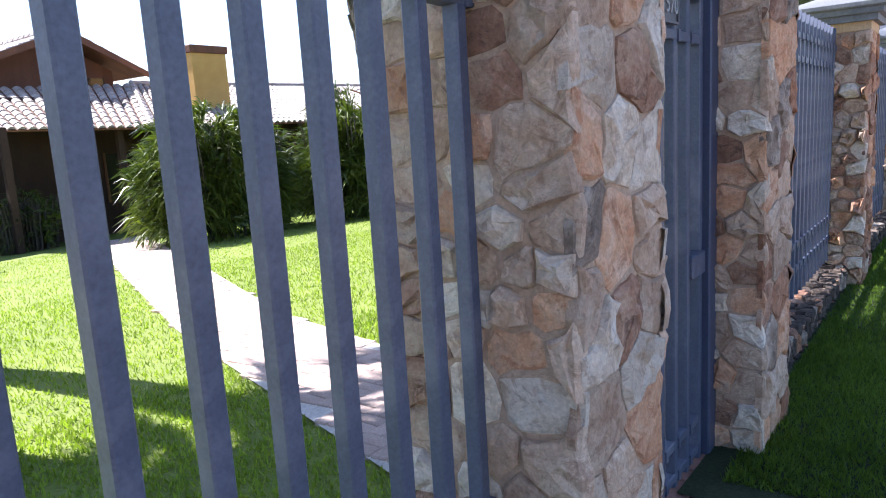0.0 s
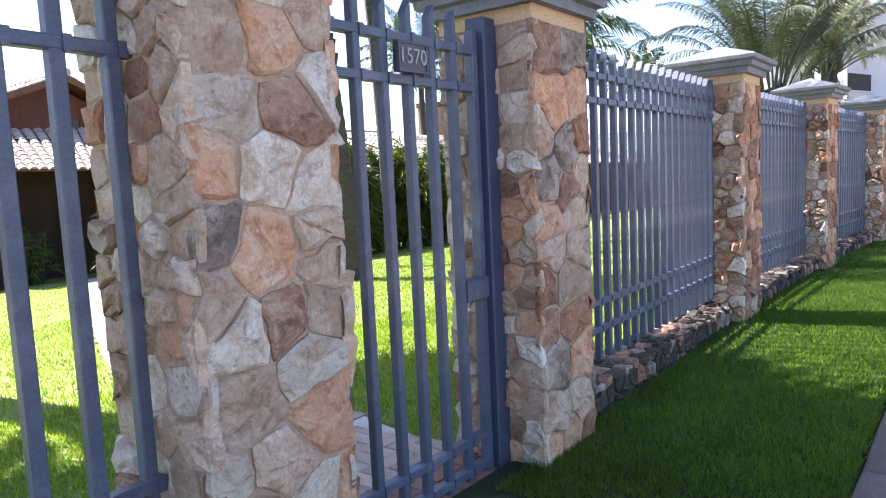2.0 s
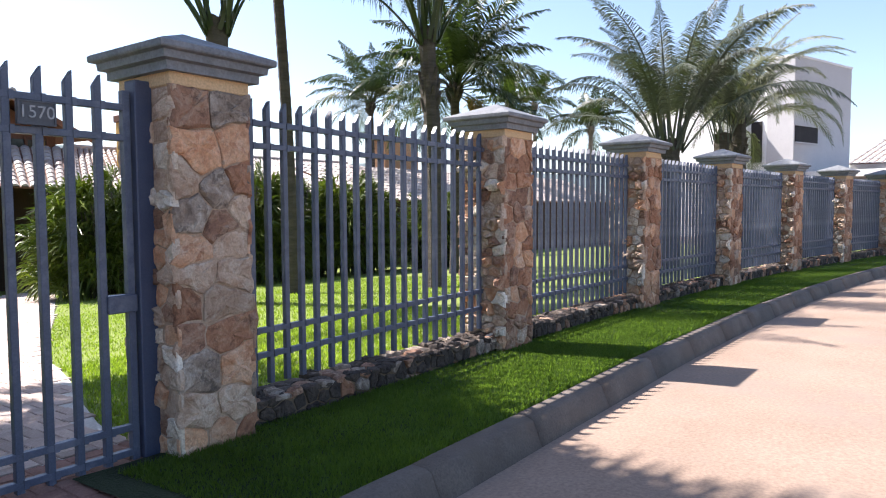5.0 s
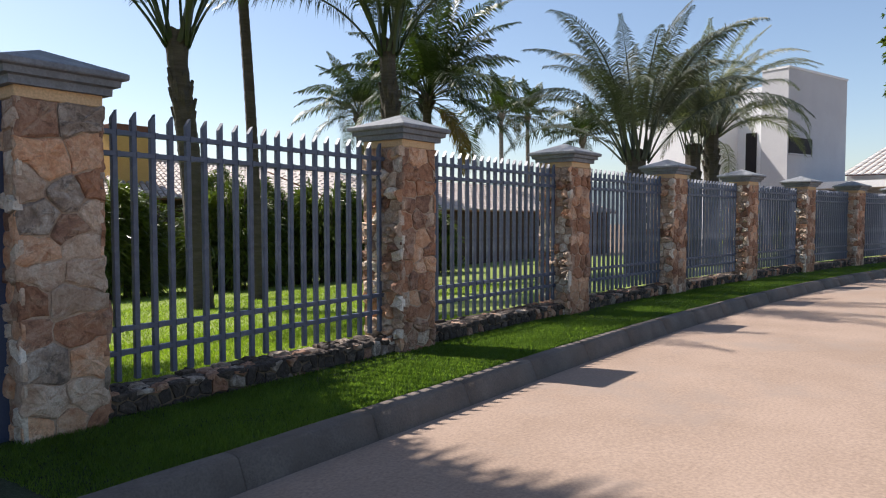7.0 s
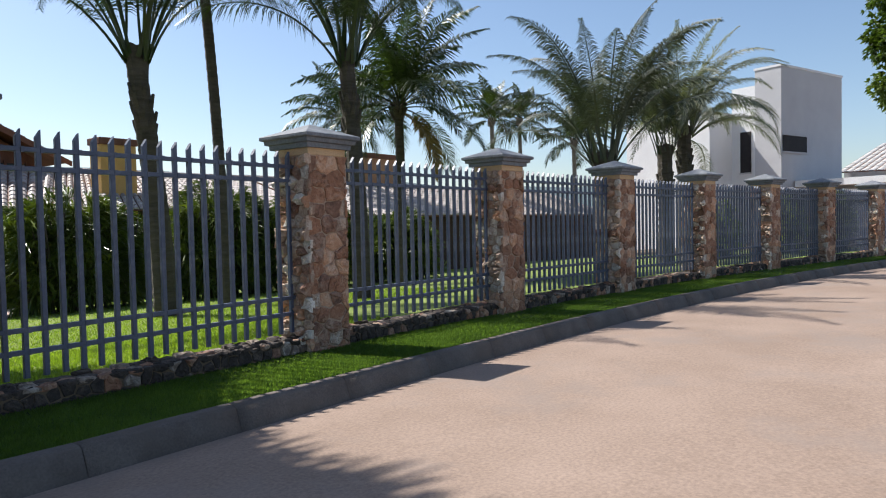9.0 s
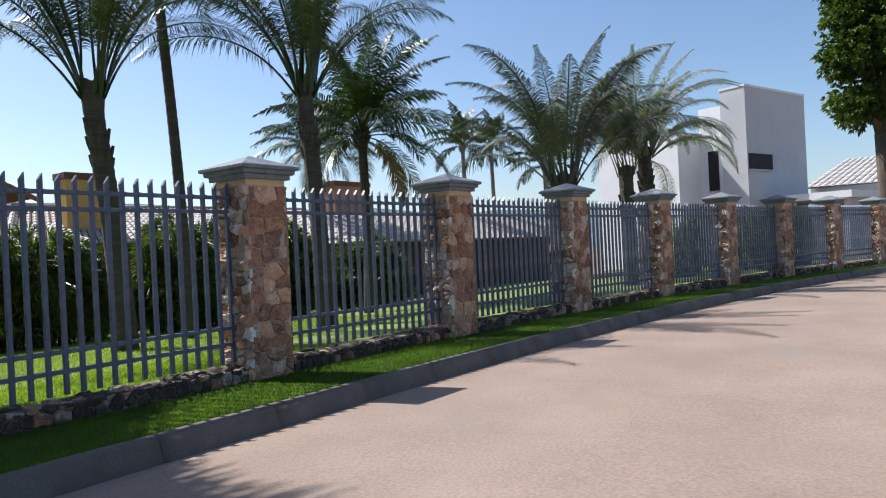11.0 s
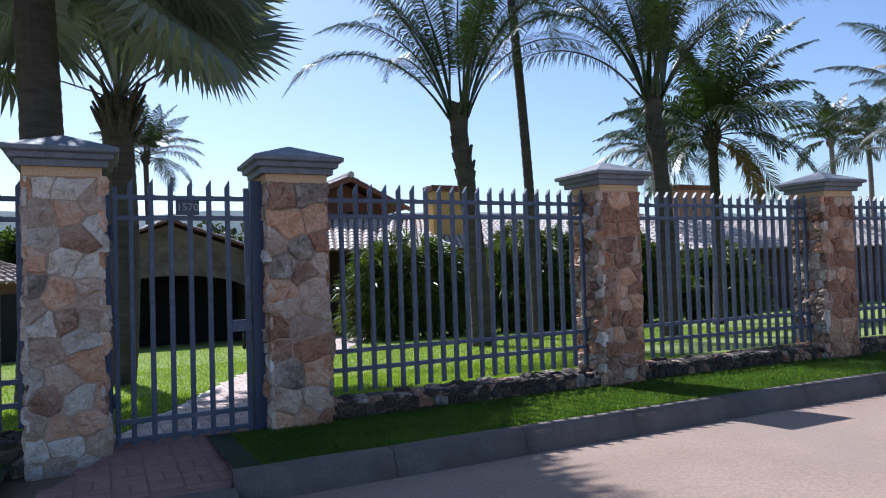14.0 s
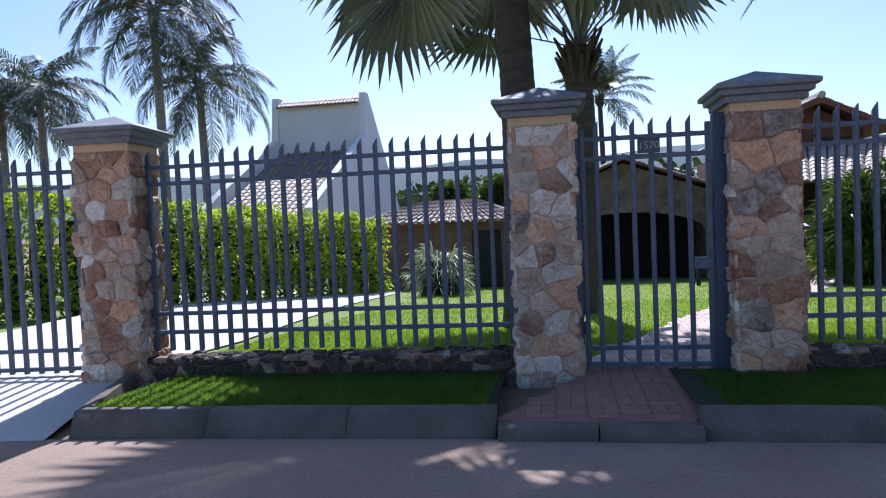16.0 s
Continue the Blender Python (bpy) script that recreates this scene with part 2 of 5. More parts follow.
M_LAMPW = surface("lamp_white", (0.7, 0.7, 0.68), (0.8, 0.8, 0.78), 8, 80, 0.5, 0.1, 0.002)
M_GLASS = surface("dark_glass", (0.02, 0.022, 0.025), (0.03, 0.032, 0.035), 2, 20, 0.08, 0.0, 0.001)


# ---- mesh helpers ----
def mesh(name, verts, faces, material=None, smooth=False):
    me = bpy.data.meshes.new(name)
    me.from_pydata([tuple(v) for v in verts], [], [tuple(f) for f in faces])
    if material:
        me.materials.append(material)
    if smooth:
        me.polygons.foreach_set("use_smooth", [True] * len(me.polygons))
    me.update()
    return me


def arr_mesh(name, verts, faces, material=None):
    """Mesh from numpy arrays whose faces all have one length."""
    me = bpy.data.meshes.new(name)
    nv, nf, k = len(verts), len(faces), faces.shape[1]
    me.vertices.add(nv)
    me.vertices.foreach_set("co", verts.astype(np.float32).ravel())
    me.loops.add(nf * k)
    me.loops.foreach_set("vertex_index", faces.astype(np.int32).ravel())
    me.polygons.add(nf)
    me.polygons.foreach_set("loop_start", np.arange(0, nf * k, k, dtype=np.int32))
    if material:
        me.materials.append(material)
    me.update(calc_edges=True)
    me.validate()
    return me


def thing(name, m=None, label="", category="", group="", kind=""):
    ob = new(name)
    ob.matrix_basis = m or Matrix()
    return tagged(ob, label, category, group, kind)


def part(name, data, parent, label="", m=None, kind=""):
    ob = new(name, data)
    ob.parent = parent
    if m is not None:
        ob.matrix_basis = m
    return tagged(ob, label, kind=kind)


class Geo:
    """Collects vertices and faces for one mesh."""

    def __init__(self):
        self.v, self.f = [], []

    def add(self, verts, faces):
        o = len(self.v)
        self.v += [tuple(p) for p in verts]
        self.f += [tuple(i + o for i in f) for f in faces]
        return self

    def box(self, x0, x1, y0, y1, z0, z1, bev=0.0):
        if bev <= 0:
            v = [(x, y, z) for z in (z0, z1) for y in (y0, y1) for x in (x0, x1)]
            f = [(0, 2, 3, 1), (4, 5, 7, 6), (0, 1, 5, 4), (2, 6, 7, 3), (0, 4, 6, 2), (1, 3, 7, 5)]
            return self.add(v, f)
        bm = bmesh.new()
        bmesh.ops.create_cube(bm, size=1)
        bmesh.ops.scale(bm, vec=(x1 - x0, y1 - y0, z1 - z0), verts=bm.verts)
        bmesh.ops.translate(bm, vec=((x0 + x1) / 2, (y0 + y1) / 2, (z0 + z1) / 2), verts=bm.verts)
        bmesh.ops.bevel(bm, geom=list(bm.edges), offset=bev, segments=1, affect="EDGES")
        bm.verts.ensure_lookup_table()
        bm.verts.index_update()
        self.add([v.co[:] for v in bm.verts], [[v.index for v in f.verts] for f in bm.faces])
        bm.free()
        return self

    def tube(self, pts, radii, n=8, close=True):
        o = len(self.v)
        for k, (p, r) in enumerate(zip(pts, radii)):
            p = Vector(p)
            d = (Vector(pts[min(k + 1, len(pts) - 1)]) - Vector(pts[max(k - 1, 0)])).normalized()
            a = d.orthogonal().normalized() if abs(d.z) < 0.95 else Vector((1, 0, 0))
            a = (a - d * a.dot(d)).normalized()
            b = d.cross(a)
            for i in range(n):
                t = 2 * math.pi * i / n
                self.v.append(tuple(p + r * (math.cos(t) * a + math.sin(t) * b)))
        for k in range(len(pts) - 1):
            for i in range(n):
                j = (i + 1) % n
                self.f.append((o + k * n + i, o + k * n + j, o + (k + 1) * n + j, o + (k + 1) * n + i))
        if close:
            self.f.append(tuple(o + i for i in range(n))[::-1])
            self.f.append(tuple(o + (len(pts) - 1) * n + i for i in range(n)))
        return self

    def mesh(self, name, material, smooth=False):
        return mesh(name, self.v, self.f, material, smooth)


# ---- plan ----
def fence_y(x):
    """Line of the fence: straight at the gate, bending towards the road on both sides."""
    if x < -1.665:
        return -0.010 * (x + 1.665) ** 2
    return 0.0 if x < 3.33 else -0.0068 * (x - 3.33) ** 2 - 0.0075 * (x - 3.33)


def fence_angle(x):
    return math.atan2(fence_y(x + 0.05) - fence_y(x - 0.05), 0.1)


def kerb_y(x):
    """Inner top edge of the kerb."""
    return fence_y(x) - 1.46


def ground_z(y):
    return 0.0 if y < 0.2 else -0.06 * (y - 0.2)


PILLARS = [-9.65, -5.40, -1.665, 0.0, 3.33, 6.68, 10.02, 13.35, 16.65, 19.93, 23.19, 26.38, 29.55]

# ---- ground ----
g = Geo()
R = 900.0
ys = [-R, -40, 0.2, 30, 60, 120, 300, R]
zs = [-0.10, -0.10, -0.10, -1.95, -2.6, -2.0, 2.0, 2.0]
for y, z in zip(ys, zs):
    for x in (-R, -60, 0, 60, R):
        g.v.append((x, y, z))
for j in range(len(ys) - 1):
    for i in range(4):
        a = j * 5 + i
        g.f.append((a, a + 1, a + 6, a + 5))
tagged(new("ground", g.mesh("ground", M_EARTH)), "bare brown earth beyond the garden", "ground", kind="structure")

xs = [-60, -30, -15, -10, -7, -5, -3.5] + [-2 + 0.8 * i for i in range(50)] + [39, 42]
g = Geo()
for x in xs:
    y0 = kerb_y(x) - 0.14
    for k in range(9):
        y = y0 - [0, 0.25, 0.7, 1.5, 2.5, 3.5, 4.5, 6, 9][k]
        z = -0.075 + 0.095 * math.sin(min(k, 6) / 6 * math.pi / 2) - (0.02 if k > 6 else 0)
        g.v.append((x, y, z))
for i in range(len(xs) - 1):
    for k in range(8):
        a = i * 9 + k
        g.f.append((a, a + 9, a + 10, a + 1)[::-1])
tagged(new("road", g.mesh("road", M_ROAD, True)), "reddish tan road surface dappled with palm shadows", "road", kind="structure")

# far side of the road
g = Geo()
for x in xs:
    for y, z in ((kerb_y(x) - 9.15, -0.06), (kerb_y(x) - 9.2, 0.06), (kerb_y(x) - 14, 0.1)):
        g.v.append((x, y, z))
for i in range(len(xs) - 1):
    for k in range(2):
        a = i * 3 + k
        g.f.append((a, a + 3, a + 4, a + 1)[::-1])
tagged(new("ground_far_side", g.mesh("ground_far_side", M_TURF)), "grass bank on the far side of the road", "ground", kind="structure")


def verge_patch(x0, x1, name):
    g = Geo()
    n = max(2, int((x1 - x0) / 0.3))
    for i in range(n + 1):
        x = x0 + (x1 - x0) * i / n
        for k in range(7):
            t = k / 6
            y = fence_y(x) - 0.05 + (kerb_y(x) + 0.055 - fence_y(x) + 0.05) * t
            z = 0.015 + 0.045 * t + 0.014 * noise.noise(Vector((x * 1.3, y * 1.7, 0)))
            g.v.append((x, y, z))
    for i in range(n):
        for k in range(6):
            a = i * 7 + k
            g.f.append((a, a + 7, a + 8, a + 1)[::-1])
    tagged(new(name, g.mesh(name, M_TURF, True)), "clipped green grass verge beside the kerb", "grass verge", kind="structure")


verge_patch(-4.85, -2.0, "verge_1")
verge_patch(-0.72, 38.0, "verge_2")

# lawn
g = Geo()
lx = [-60, -12, -5.0, -3, -1, 1, 3, 5, 8, 12, 20, 31]
ly = [0.1, 0.5, 1, 2, 4, 6, 8, 11, 14, 17, 20, 24]
for y in ly:
    for x in lx:
        g.v.append((x, y if y > 0.2 else fence_y(x) + 0.1, ground_z(y) + (0 if x > -5.5 else 0.002) - 0.012))
for j in range(len(ly) - 1):
    for i in range(len(lx) - 1):
        a = j * len(lx) + i
        g.f.append((a, a + 1, a + len(lx) + 1, a + len(lx)))
tagged(new("lawn", g.mesh("lawn", M_LAWN, True)), "bright sunlit garden lawn sloping to the house", "lawn", kind="structure")

# driveway behind the sliding gate and its apron
g = Geo()
left = [(-9.6, -2.25), (-9.6, -0.6), (-9.8, 3), (-11.0, 7), (-13.0, 12), (-14, 18)]
right = [(-4.95, -1.75), (-5.5, 0.0), (-5.5, 2.2), (-5.9, 5), (-6.4, 9), (-6.6, 16)]
for (ax, ay), (bx, by) in zip(left, right):
    z = -0.08 if ay < -1 else (0.0 if ay < 0.1 else ground_z(by))
    for k in range(6):
        t = k / 5
        g.v.append((ax + (bx - ax) * t, ay + (by - ay) * t, z + 0.012))
for j in range(len(left) - 1):
    for k in range(5):
        a = j * 6 + k
        g.f.append((a, a + 1, a + 7, a + 6))
tagged(new("driveway", g.mesh("driveway", M_CONC)), "pale concrete driveway running down past the lawn", "driveway", kind="structure")


# ---- kerb ----
def kerb_piece(x0, x1, parent, drop=False):
    prof = [(0.045, -0.06), (0.045, 0.087), (0.03, 0.092), (-0.055, 0.091), (-0.09, 0.076), (-0.148, -0.06), (-0.16, -0.12)]
    if drop:
        prof = [(-0.06, -0.06), (-0.06, 0.012), (-0.07, 0.018), (-0.17, 0.012), (-0.19, 0.0), (-0.20, -0.05), (-0.205, -0.12)]
    g = Geo()
    n = 4
    for i in range(n + 1):
        x = x0 + (x1 - x0) * i / n
        for k, (dy, z) in enumerate(prof):
            w = 0.006 * noise.noise(Vector((x * 3.1, k * 1.7, 2)))
            g.v.append((x, kerb_y(x) + dy + w, z + w * 0.6))
    m = len(prof)
    for i in range(n):
        for k in range(m - 1):
            a = i * m + k
            g.f.append((a, a + 1, a + m + 1, a + m)[::-1])
    g.f.append(tuple(range(m)))
    g.f.append(tuple(range(n * m, n * m + m))[::-1])
    part("kerb_stone", g.mesh("kerb_stone", M_KERB, True), parent)


kerb = thing("kerb", None, "weathered concrete kerb between grass and road", "kerb", kind="structure")
x = -4.80
while x < -1.98:
    kerb_piece(x, min(x + 0.94, -1.95), kerb)
    x += 0.947
kerb_piece(-1.945, -1.35, kerb, True)
kerb_piece(-1.34, -0.75, kerb, True)
for k in range(2):
    u0, u1 = 0.5 * k, 0.5 * k + 0.49
    g = Geo()
    for u in (u0, u1):
        cx, cy = -4.815 - 0.40 * u, kerb_y(-4.8) + 1.15 * u
        for dx, z in ((0.06, -0.06), (0.06, 0.085), (0.045, 0.092), (-0.01, 0.09), (-0.05, 0.07), (-0.09, -0.11)):
            g.v.append((cx + dx, cy, z))
    g.f = [(i, i + 1, i + 7, i + 6) for i in range(5)] + [tuple(range(6))[::-1], tuple(range(6, 12))]
    part("kerb_stone", g.mesh("kerb_stone", M_KERB), kerb)
x = -0.745
while x < 38:
    kerb_piece(x, x + 0.992, kerb)
    x += 1.0


# ---- stone pieces ----
def clip(poly, p, n):
    """The part of a polygon on the far side of the line through p with normal n."""
    out = []
    for i, a in enumerate(poly):
        b = poly[(i + 1) % len(poly)]
        da = (a[0] - p[0]) * n[0] + (a[1] - p[1]) * n[1]
        db = (b[0] - p[0]) * n[0] + (b[1] - p[1]) * n[1]
        if da <= 0:
            out.append(a)
        if (da < 0) != (db < 0) and da != db:
            t = da / (da - db)
            out.append((a[0] + (b[0] - a[0]) * t, a[1] + (b[1] - a[1]) * t))
    return out


def cells(w0, w1, h0, h1, seeds, rng):
    """Irregular cells round weighted seeds that fill a rectangle."""
    res = []
    for i, (px, py, *_r) in enumerate(seeds):
        poly = [(w0, h0), (w1, h0), (w1, h1), (w0, h1)]
        for j, (qx, qy, *_q) in enumerate(seeds):
            if i == j:
                continue
            dx, dy = qx - px, (qy - py) * 1.12
            d2 = dx * dx + dy * dy
            if d2 < 1e-9 or d2 > 0.5:
                continue
            poly = clip(poly, ((px + qx) / 2, (py + qy) / 2), (dx, dy * 1.12))
            if len(poly) < 3:
                break
        res.append(poly)
    return res


def random_seeds(w0, w1, h0, h1, n, rng, fixed=(), gap=0.145, classes=(0, 0, 0, 1, 1, 1, 1, 2, 2, 2, 3, 4)):
    """Seeds in rough uneven courses, round those that are given."""
    pts = [tuple(p) for p in fixed]
    z = h0
    while z < h1 - 0.02:
        ch = min(gap * rng.uniform(0.65, 1.35), h1 - z)
        x = w0 - rng.uniform(0, gap)
        while x < w1:
            w = gap * rng.uniform(0.6, 1.75)
            p = (x + w / 2, z + ch / 2 + rng.uniform(-0.22, 0.22) * ch)
            if w0 - 0.02 < p[0] < w1 + 0.02 and all((p[0] - q[0]) ** 2 + (p[1] - q[1]) ** 2 > (gap * (1.12 if k < len(fixed) else 0.62)) ** 2 for k, q in enumerate(pts)):
                pts.append((*p, rng.choice(classes)))
            x += w
        z += ch
    return pts


def stone_piece(poly, cls, proud, rng, edges, fine=True, warp_seed=0.0):
    """One stone in the plane x, z with its face towards -y: rounded rim, broken face."""
    lo, hi = edges

    def warp(x, z):
        if x < lo + 1e-3 or x > hi - 1e-3:
            return x, z
        q = Vector((x * 7, z * 7, warp_seed))
        r = Vector((x * 22, z * 22, warp_seed))
        return x + 0.026 * noise.noise(q) + 0.011 * noise.noise(r), z + 0.026 * noise.noise(q + Vector((5, 9, 2))) + 0.011 * noise.noise(r + Vector((3, 1, 7)))
    cx = sum(p[0] for p in poly) / len(poly)
    cz = sum(p[1] for p in poly) / len(poly)
    per = []
    for i, a in enumerate(poly):
        b = poly[(i + 1) % len(poly)]
        ln = math.hypot(b[0] - a[0], b[1] - a[1])
        k = max(1, min(5, int(ln / 0.042))) if fine else 1
        for s in range(k):
            t = s / k
            per.append(warp(a[0] + (b[0] - a[0]) * t, a[1] + (b[1] - a[1]) * t))
    if fine and len(per) > 4:
        q = []
        for i, (ax, az) in enumerate(per):
            bx, bz = per[(i + 1) % len(per)]
            cx0, cz0 = per[i - 1]
            q.append((ax * 0.84 + (bx + cx0) * 0.08, az * 0.84 + (bz + cz0) * 0.08) if edges[0] + 1e-3 < ax < edges[1] - 1e-3 else (ax, az))
        per = q
    n = len(per)
    size = math.sqrt(sum((p[0] - cx) ** 2 + (p[1] - cz) ** 2 for p in per) / n)
    if size < 0.012:
        return None
    joint = rng.uniform(0.002, 0.007)
    ring0, ring1, ring2 = [], [], []
    for x, z in per:
        dx, dz = x - cx, z - cz
        ln = max(math.hypot(dx, dz), 1e-4)
        s = 1 - joint / ln
        jx, jz = rng.uniform(-0.006, 0.006), rng.uniform(-0.006, 0.006)
        if abs(x - edges[0]) < 1e-4 or abs(x - edges[1]) < 1e-4:
            s, jx = 1 + rng.uniform(-0.01, 0.022) / ln, jx * 0.5
        x1, z1 = cx + dx * s + jx, cz + dz * s + jz
        ring0.append((x1, 0.012, z1))
        ring1.append((x1, -proud * rng.uniform(0.45, 0.8), z1))
        k2 = rng.uniform(0.80, 0.92)
        ring2.append((cx + (x1 - cx) * k2, -proud * rng.uniform(0.75, 1.35), cz + (z1 - cz) * k2))
    v = ring0 + ring1 + ring2
    f = []
    for i in range(n):
        j = (i + 1) % n
        f += [(i, j, n + j, n + i), (n + i, n + j, 2 * n + j, 2 * n + i)]
    for x2, y2, z2 in ring2:
        k3 = rng.uniform(0.35, 0.6)
        v.append((cx + (x2 - cx) * k3, -proud * rng.uniform(0.8, 1.5), cz + (z2 - cz) * k3))
    for i in range(n):
        j = (i + 1) % n
        f.append((2 * n + i, 2 * n + j, 3 * n + j, 3 * n + i))
    v.append((cx + rng.uniform(-0.01, 0.01), -proud * rng.uniform(0.9, 1.4), cz))
    f += [(3 * n + i, 3 * n + (i + 1) % n, 4 * n) for i in range(n)]
    return mesh("stone", v, f, STONES[cls])


PW = 0.232          # half width of a pillar's core
SEEDS_A = [(-0.15, 1.70, 1), (0.03, 1.72, 2), (0.20, 1.80, 1), (0.21, 1.64, 0), (0.09, 1.55, 3), (-0.13, 1.55, 0), (-0.20, 1.40, 2),
           (0.0, 1.40, 0), (0.18, 1.33, 0), (-0.22, 1.23, 4), (-0.03, 1.16, 2), (0.18, 1.21, 1), (0.21, 1.12, 1), (0.16, 0.97, 1),
           (-0.22, 1.04, 1), (-0.13, 0.95, 0), (0.02, 0.97, 3), (0.10, 0.83, 0), (-0.13, 0.78, 1), (0.15, 0.68, 2)]
SEEDS_B = [(-0.11, 1.91, 3), (0.08, 1.92, 4), (-0.08, 1.65, 2), (0.15, 1.70, 2), (0.03, 1.44, 4), (-0.13, 1.31, 4), (0.04, 1.23, 3),
           (-0.13, 1.11, 2), (0.10, 1.13, 1), (-0.10, 0.99, 1), (0.11, 0.99, 1), (0.03, 0.84, 1), (-0.20, 0.83, 6), (-0.20, 0.65, 3),
           (0.08, 0.62, 6), (0.14, 0.47, 2), (-0.10, 0.47, 4), (-0.12, 0.22, 1), (0.11, 0.21, 1), (-0.17, 0.08, 2), (0.03, 0.08, 2)]


def stone_pillar(px, seed, seeds_front=(), n_front=30, shades_front=(6, 6, 6, 6, 2, 3, 3, 2, 1)):
    rng = random.Random(seed)
    m = Matrix.Translation((px, fence_y(px), 0)) @ Matrix.Rotation(fence_angle(px), 4, "Z")
    p = thing("stone_pillar", m, "rough mixed field-stone gate pillar with a grey stepped cap", "pillar", "pillars along the fence")
    part("core", Geo().box(-PW - 0.006, PW + 0.006, -PW - 0.006, PW + 0.006, -0.15, 1.985).mesh("core", M_MORTAR), p, "sandy mortar between the stones")
    part("neck", Geo().box(-0.25, 0.25, -0.25, 0.25, 1.985, 2.06, 0.006).mesh("neck", M_PLASTER), p, "ochre plaster neck under the cap")
    g = Geo()
    steps = [(0.29, 2.055), (0.292, 2.10), (0.325, 2.108), (0.33, 2.145), (0.358, 2.152), (0.363, 2.16), (0.363, 2.186), (0.352, 2.194)]
    for s, z in steps:
        g.v += [(-s, -s, z), (s, -s, z), (s, s, z), (-s, s, z)]
    g.v.append((0, 0, 2.325))
    g.f.append((3, 2, 1, 0))
    for k in range(len(steps) - 1):
        for i in range(4):
            j = (i + 1) % 4
            g.f.append((k * 4 + i, k * 4 + j, k * 4 + 4 + j, k * 4 + 4 + i))
    o = (len(steps) - 1) * 4
    g.f += [(o + i, o + (i + 1) % 4, len(g.v) - 1) for i in range(4)]
    part("cap", g.mesh("cap", M_CAP), p, "grey painted pyramid cap with stepped moulding")
    for face, ang in enumerate((0, -90, 90)):
        fixed = seeds_front if face == 0 else ()
        # left faces take paler stones: grazing sun put into their colour
        shades = (0, 0, 1, 1, 1, 2, 3) if face == 1 else shades_front
        sd = random_seeds(-PW - 0.012, PW + 0.012, -0.12, 1.985, n_front if face == 0 else 42 if face == 1 else 27, rng, fixed, 0.145 if face != 1 else 0.11, shades)
        fm = Matrix.Rotation(radians(ang), 4, "Z") @ Matrix.Translation((0, -PW, 0))
        for poly, s in zip(cells(-PW - 0.012, PW + 0.012, -0.12, 1.985, sd, rng), sd):
            if len(poly) < 3:
                continue
            cls = s[2] if len(s) > 2 else 1
            me = stone_piece(poly, cls, rng.uniform(0.008, 0.032) if face == 0 else rng.uniform(0.012, 0.075) if face == 1 and not seeds_front else rng.uniform(0.006, 0.034) if face == 1 else rng.uniform(0.01, 0.05), rng, (-PW - 0.012, PW + 0.012), warp_seed=px * 3 + face)
            if me:
                part("stone", me, p, m=fm)
    return p


for k, px in enumerate(PILLARS):
    stone_pillar(px, 11 + k, SEEDS_A if k == 2 else SEEDS_B if k == 3 else (), 34 if k in (2, 3) else 28, (0, 0, 0, 1, 1, 2, 2, 3) if k == 2 else (2, 6, 6, 3, 2, 1, 6, 4) if k == 3 else (1, 1, 0, 2, 3, 1, 6) if k == 1 else (6, 6, 6, 6, 2, 3, 3, 2, 1))


# ---- low stone wall and fence panels ----
def low_wall(x0, x1, seed):
    rng = random.Random(seed)
    xm = (x0 + x1) / 2
    ang = math.atan2(fence_y(x1) - fence_y(x0), x1 - x0)
    m = Matrix.Translation((xm, (fence_y(x0) + fence_y(x1)) / 2, 0)) @ Matrix.Rotation(ang, 4, "Z")
    w = thing("low_stone_wall", m, "low rubble wall under the railings, rough on top, shade put into its colour", "stone wall", "low walls under the fence")
    h = (x1 - x0) / 2 / math.cos(ang)
    part("core", Geo().box(-h, h, -0.13, 0.15, -0.12, 0.15).mesh("core", M_EARTH), w, "dark earthy mortar")
    sd = random_seeds(-h, h, -0.10, 0.17, 44, rng, gap=0.10)
    fm = Matrix.Translation((0, -0.13, 0))
    for poly, s in zip(cells(-h, h, -0.10, 0.17, sd, rng), sd):
        if len(poly) > 2:
            me = stone_piece(poly, rng.choice([5, 5, 5, 5, 5, 3, 5, 4, 5, 6]), rng.uniform(0.006, 0.028), rng, (-h, h))
            if me:
                part("stone", me, w, m=fm)
    fm = Matrix.Translation((0, 0, 0.15)) @ Matrix.Rotation(radians(-90), 4, "X")
    sd = random_seeds(-h, h, -0.15, 0.17, 46, rng, gap=0.11)
    for poly, s in zip(cells(-h, h, -0.15, 0.17, sd, rng), sd):
        if len(poly) > 2:
            me = stone_piece(poly, rng.choice([5, 5, 5, 3, 5, 5, 4]), rng.uniform(0.008, 0.034), rng, (-h, h))
            if me:
                part("stone", me, w, m=fm)


def bar_mesh(z0, z1, half=0.019):
    """Square tube with a slanted pointed top."""
    b = 0.004
    ring = [(-half + b, -half), (half - b, -half), (half, -half + b), (half, half - b), (half - b, half), (-half + b, half), (-half, half - b), (-half, -half + b)]
    v = [(x, y, z0) for x, y in ring] + [(x, y, z1 - 0.035 + (x / half) * 0.03) for x, y in ring]
    f = [(i, (i + 1) % 8, 8 + (i + 1) % 8, 8 + i) for i in range(8)] + [tuple(range(8))[::-1], tuple(range(8, 16))]
    return mesh("bar", v, f, M_STEEL)


def rail_mesh(x0, x1, zc, bars, hh=0.018, hd=0.0205):
    g = Geo().box(x0, x1, -hd, hd, zc - hh, zc + hh, 0.004)
    for bx in bars:
        g.box(bx + 0.012, bx + 0.034, -hd - 0.006, -hd + 0.004, zc - hh - 0.003, zc + hh + 0.003)
    return g.mesh("rail", M_STEEL)


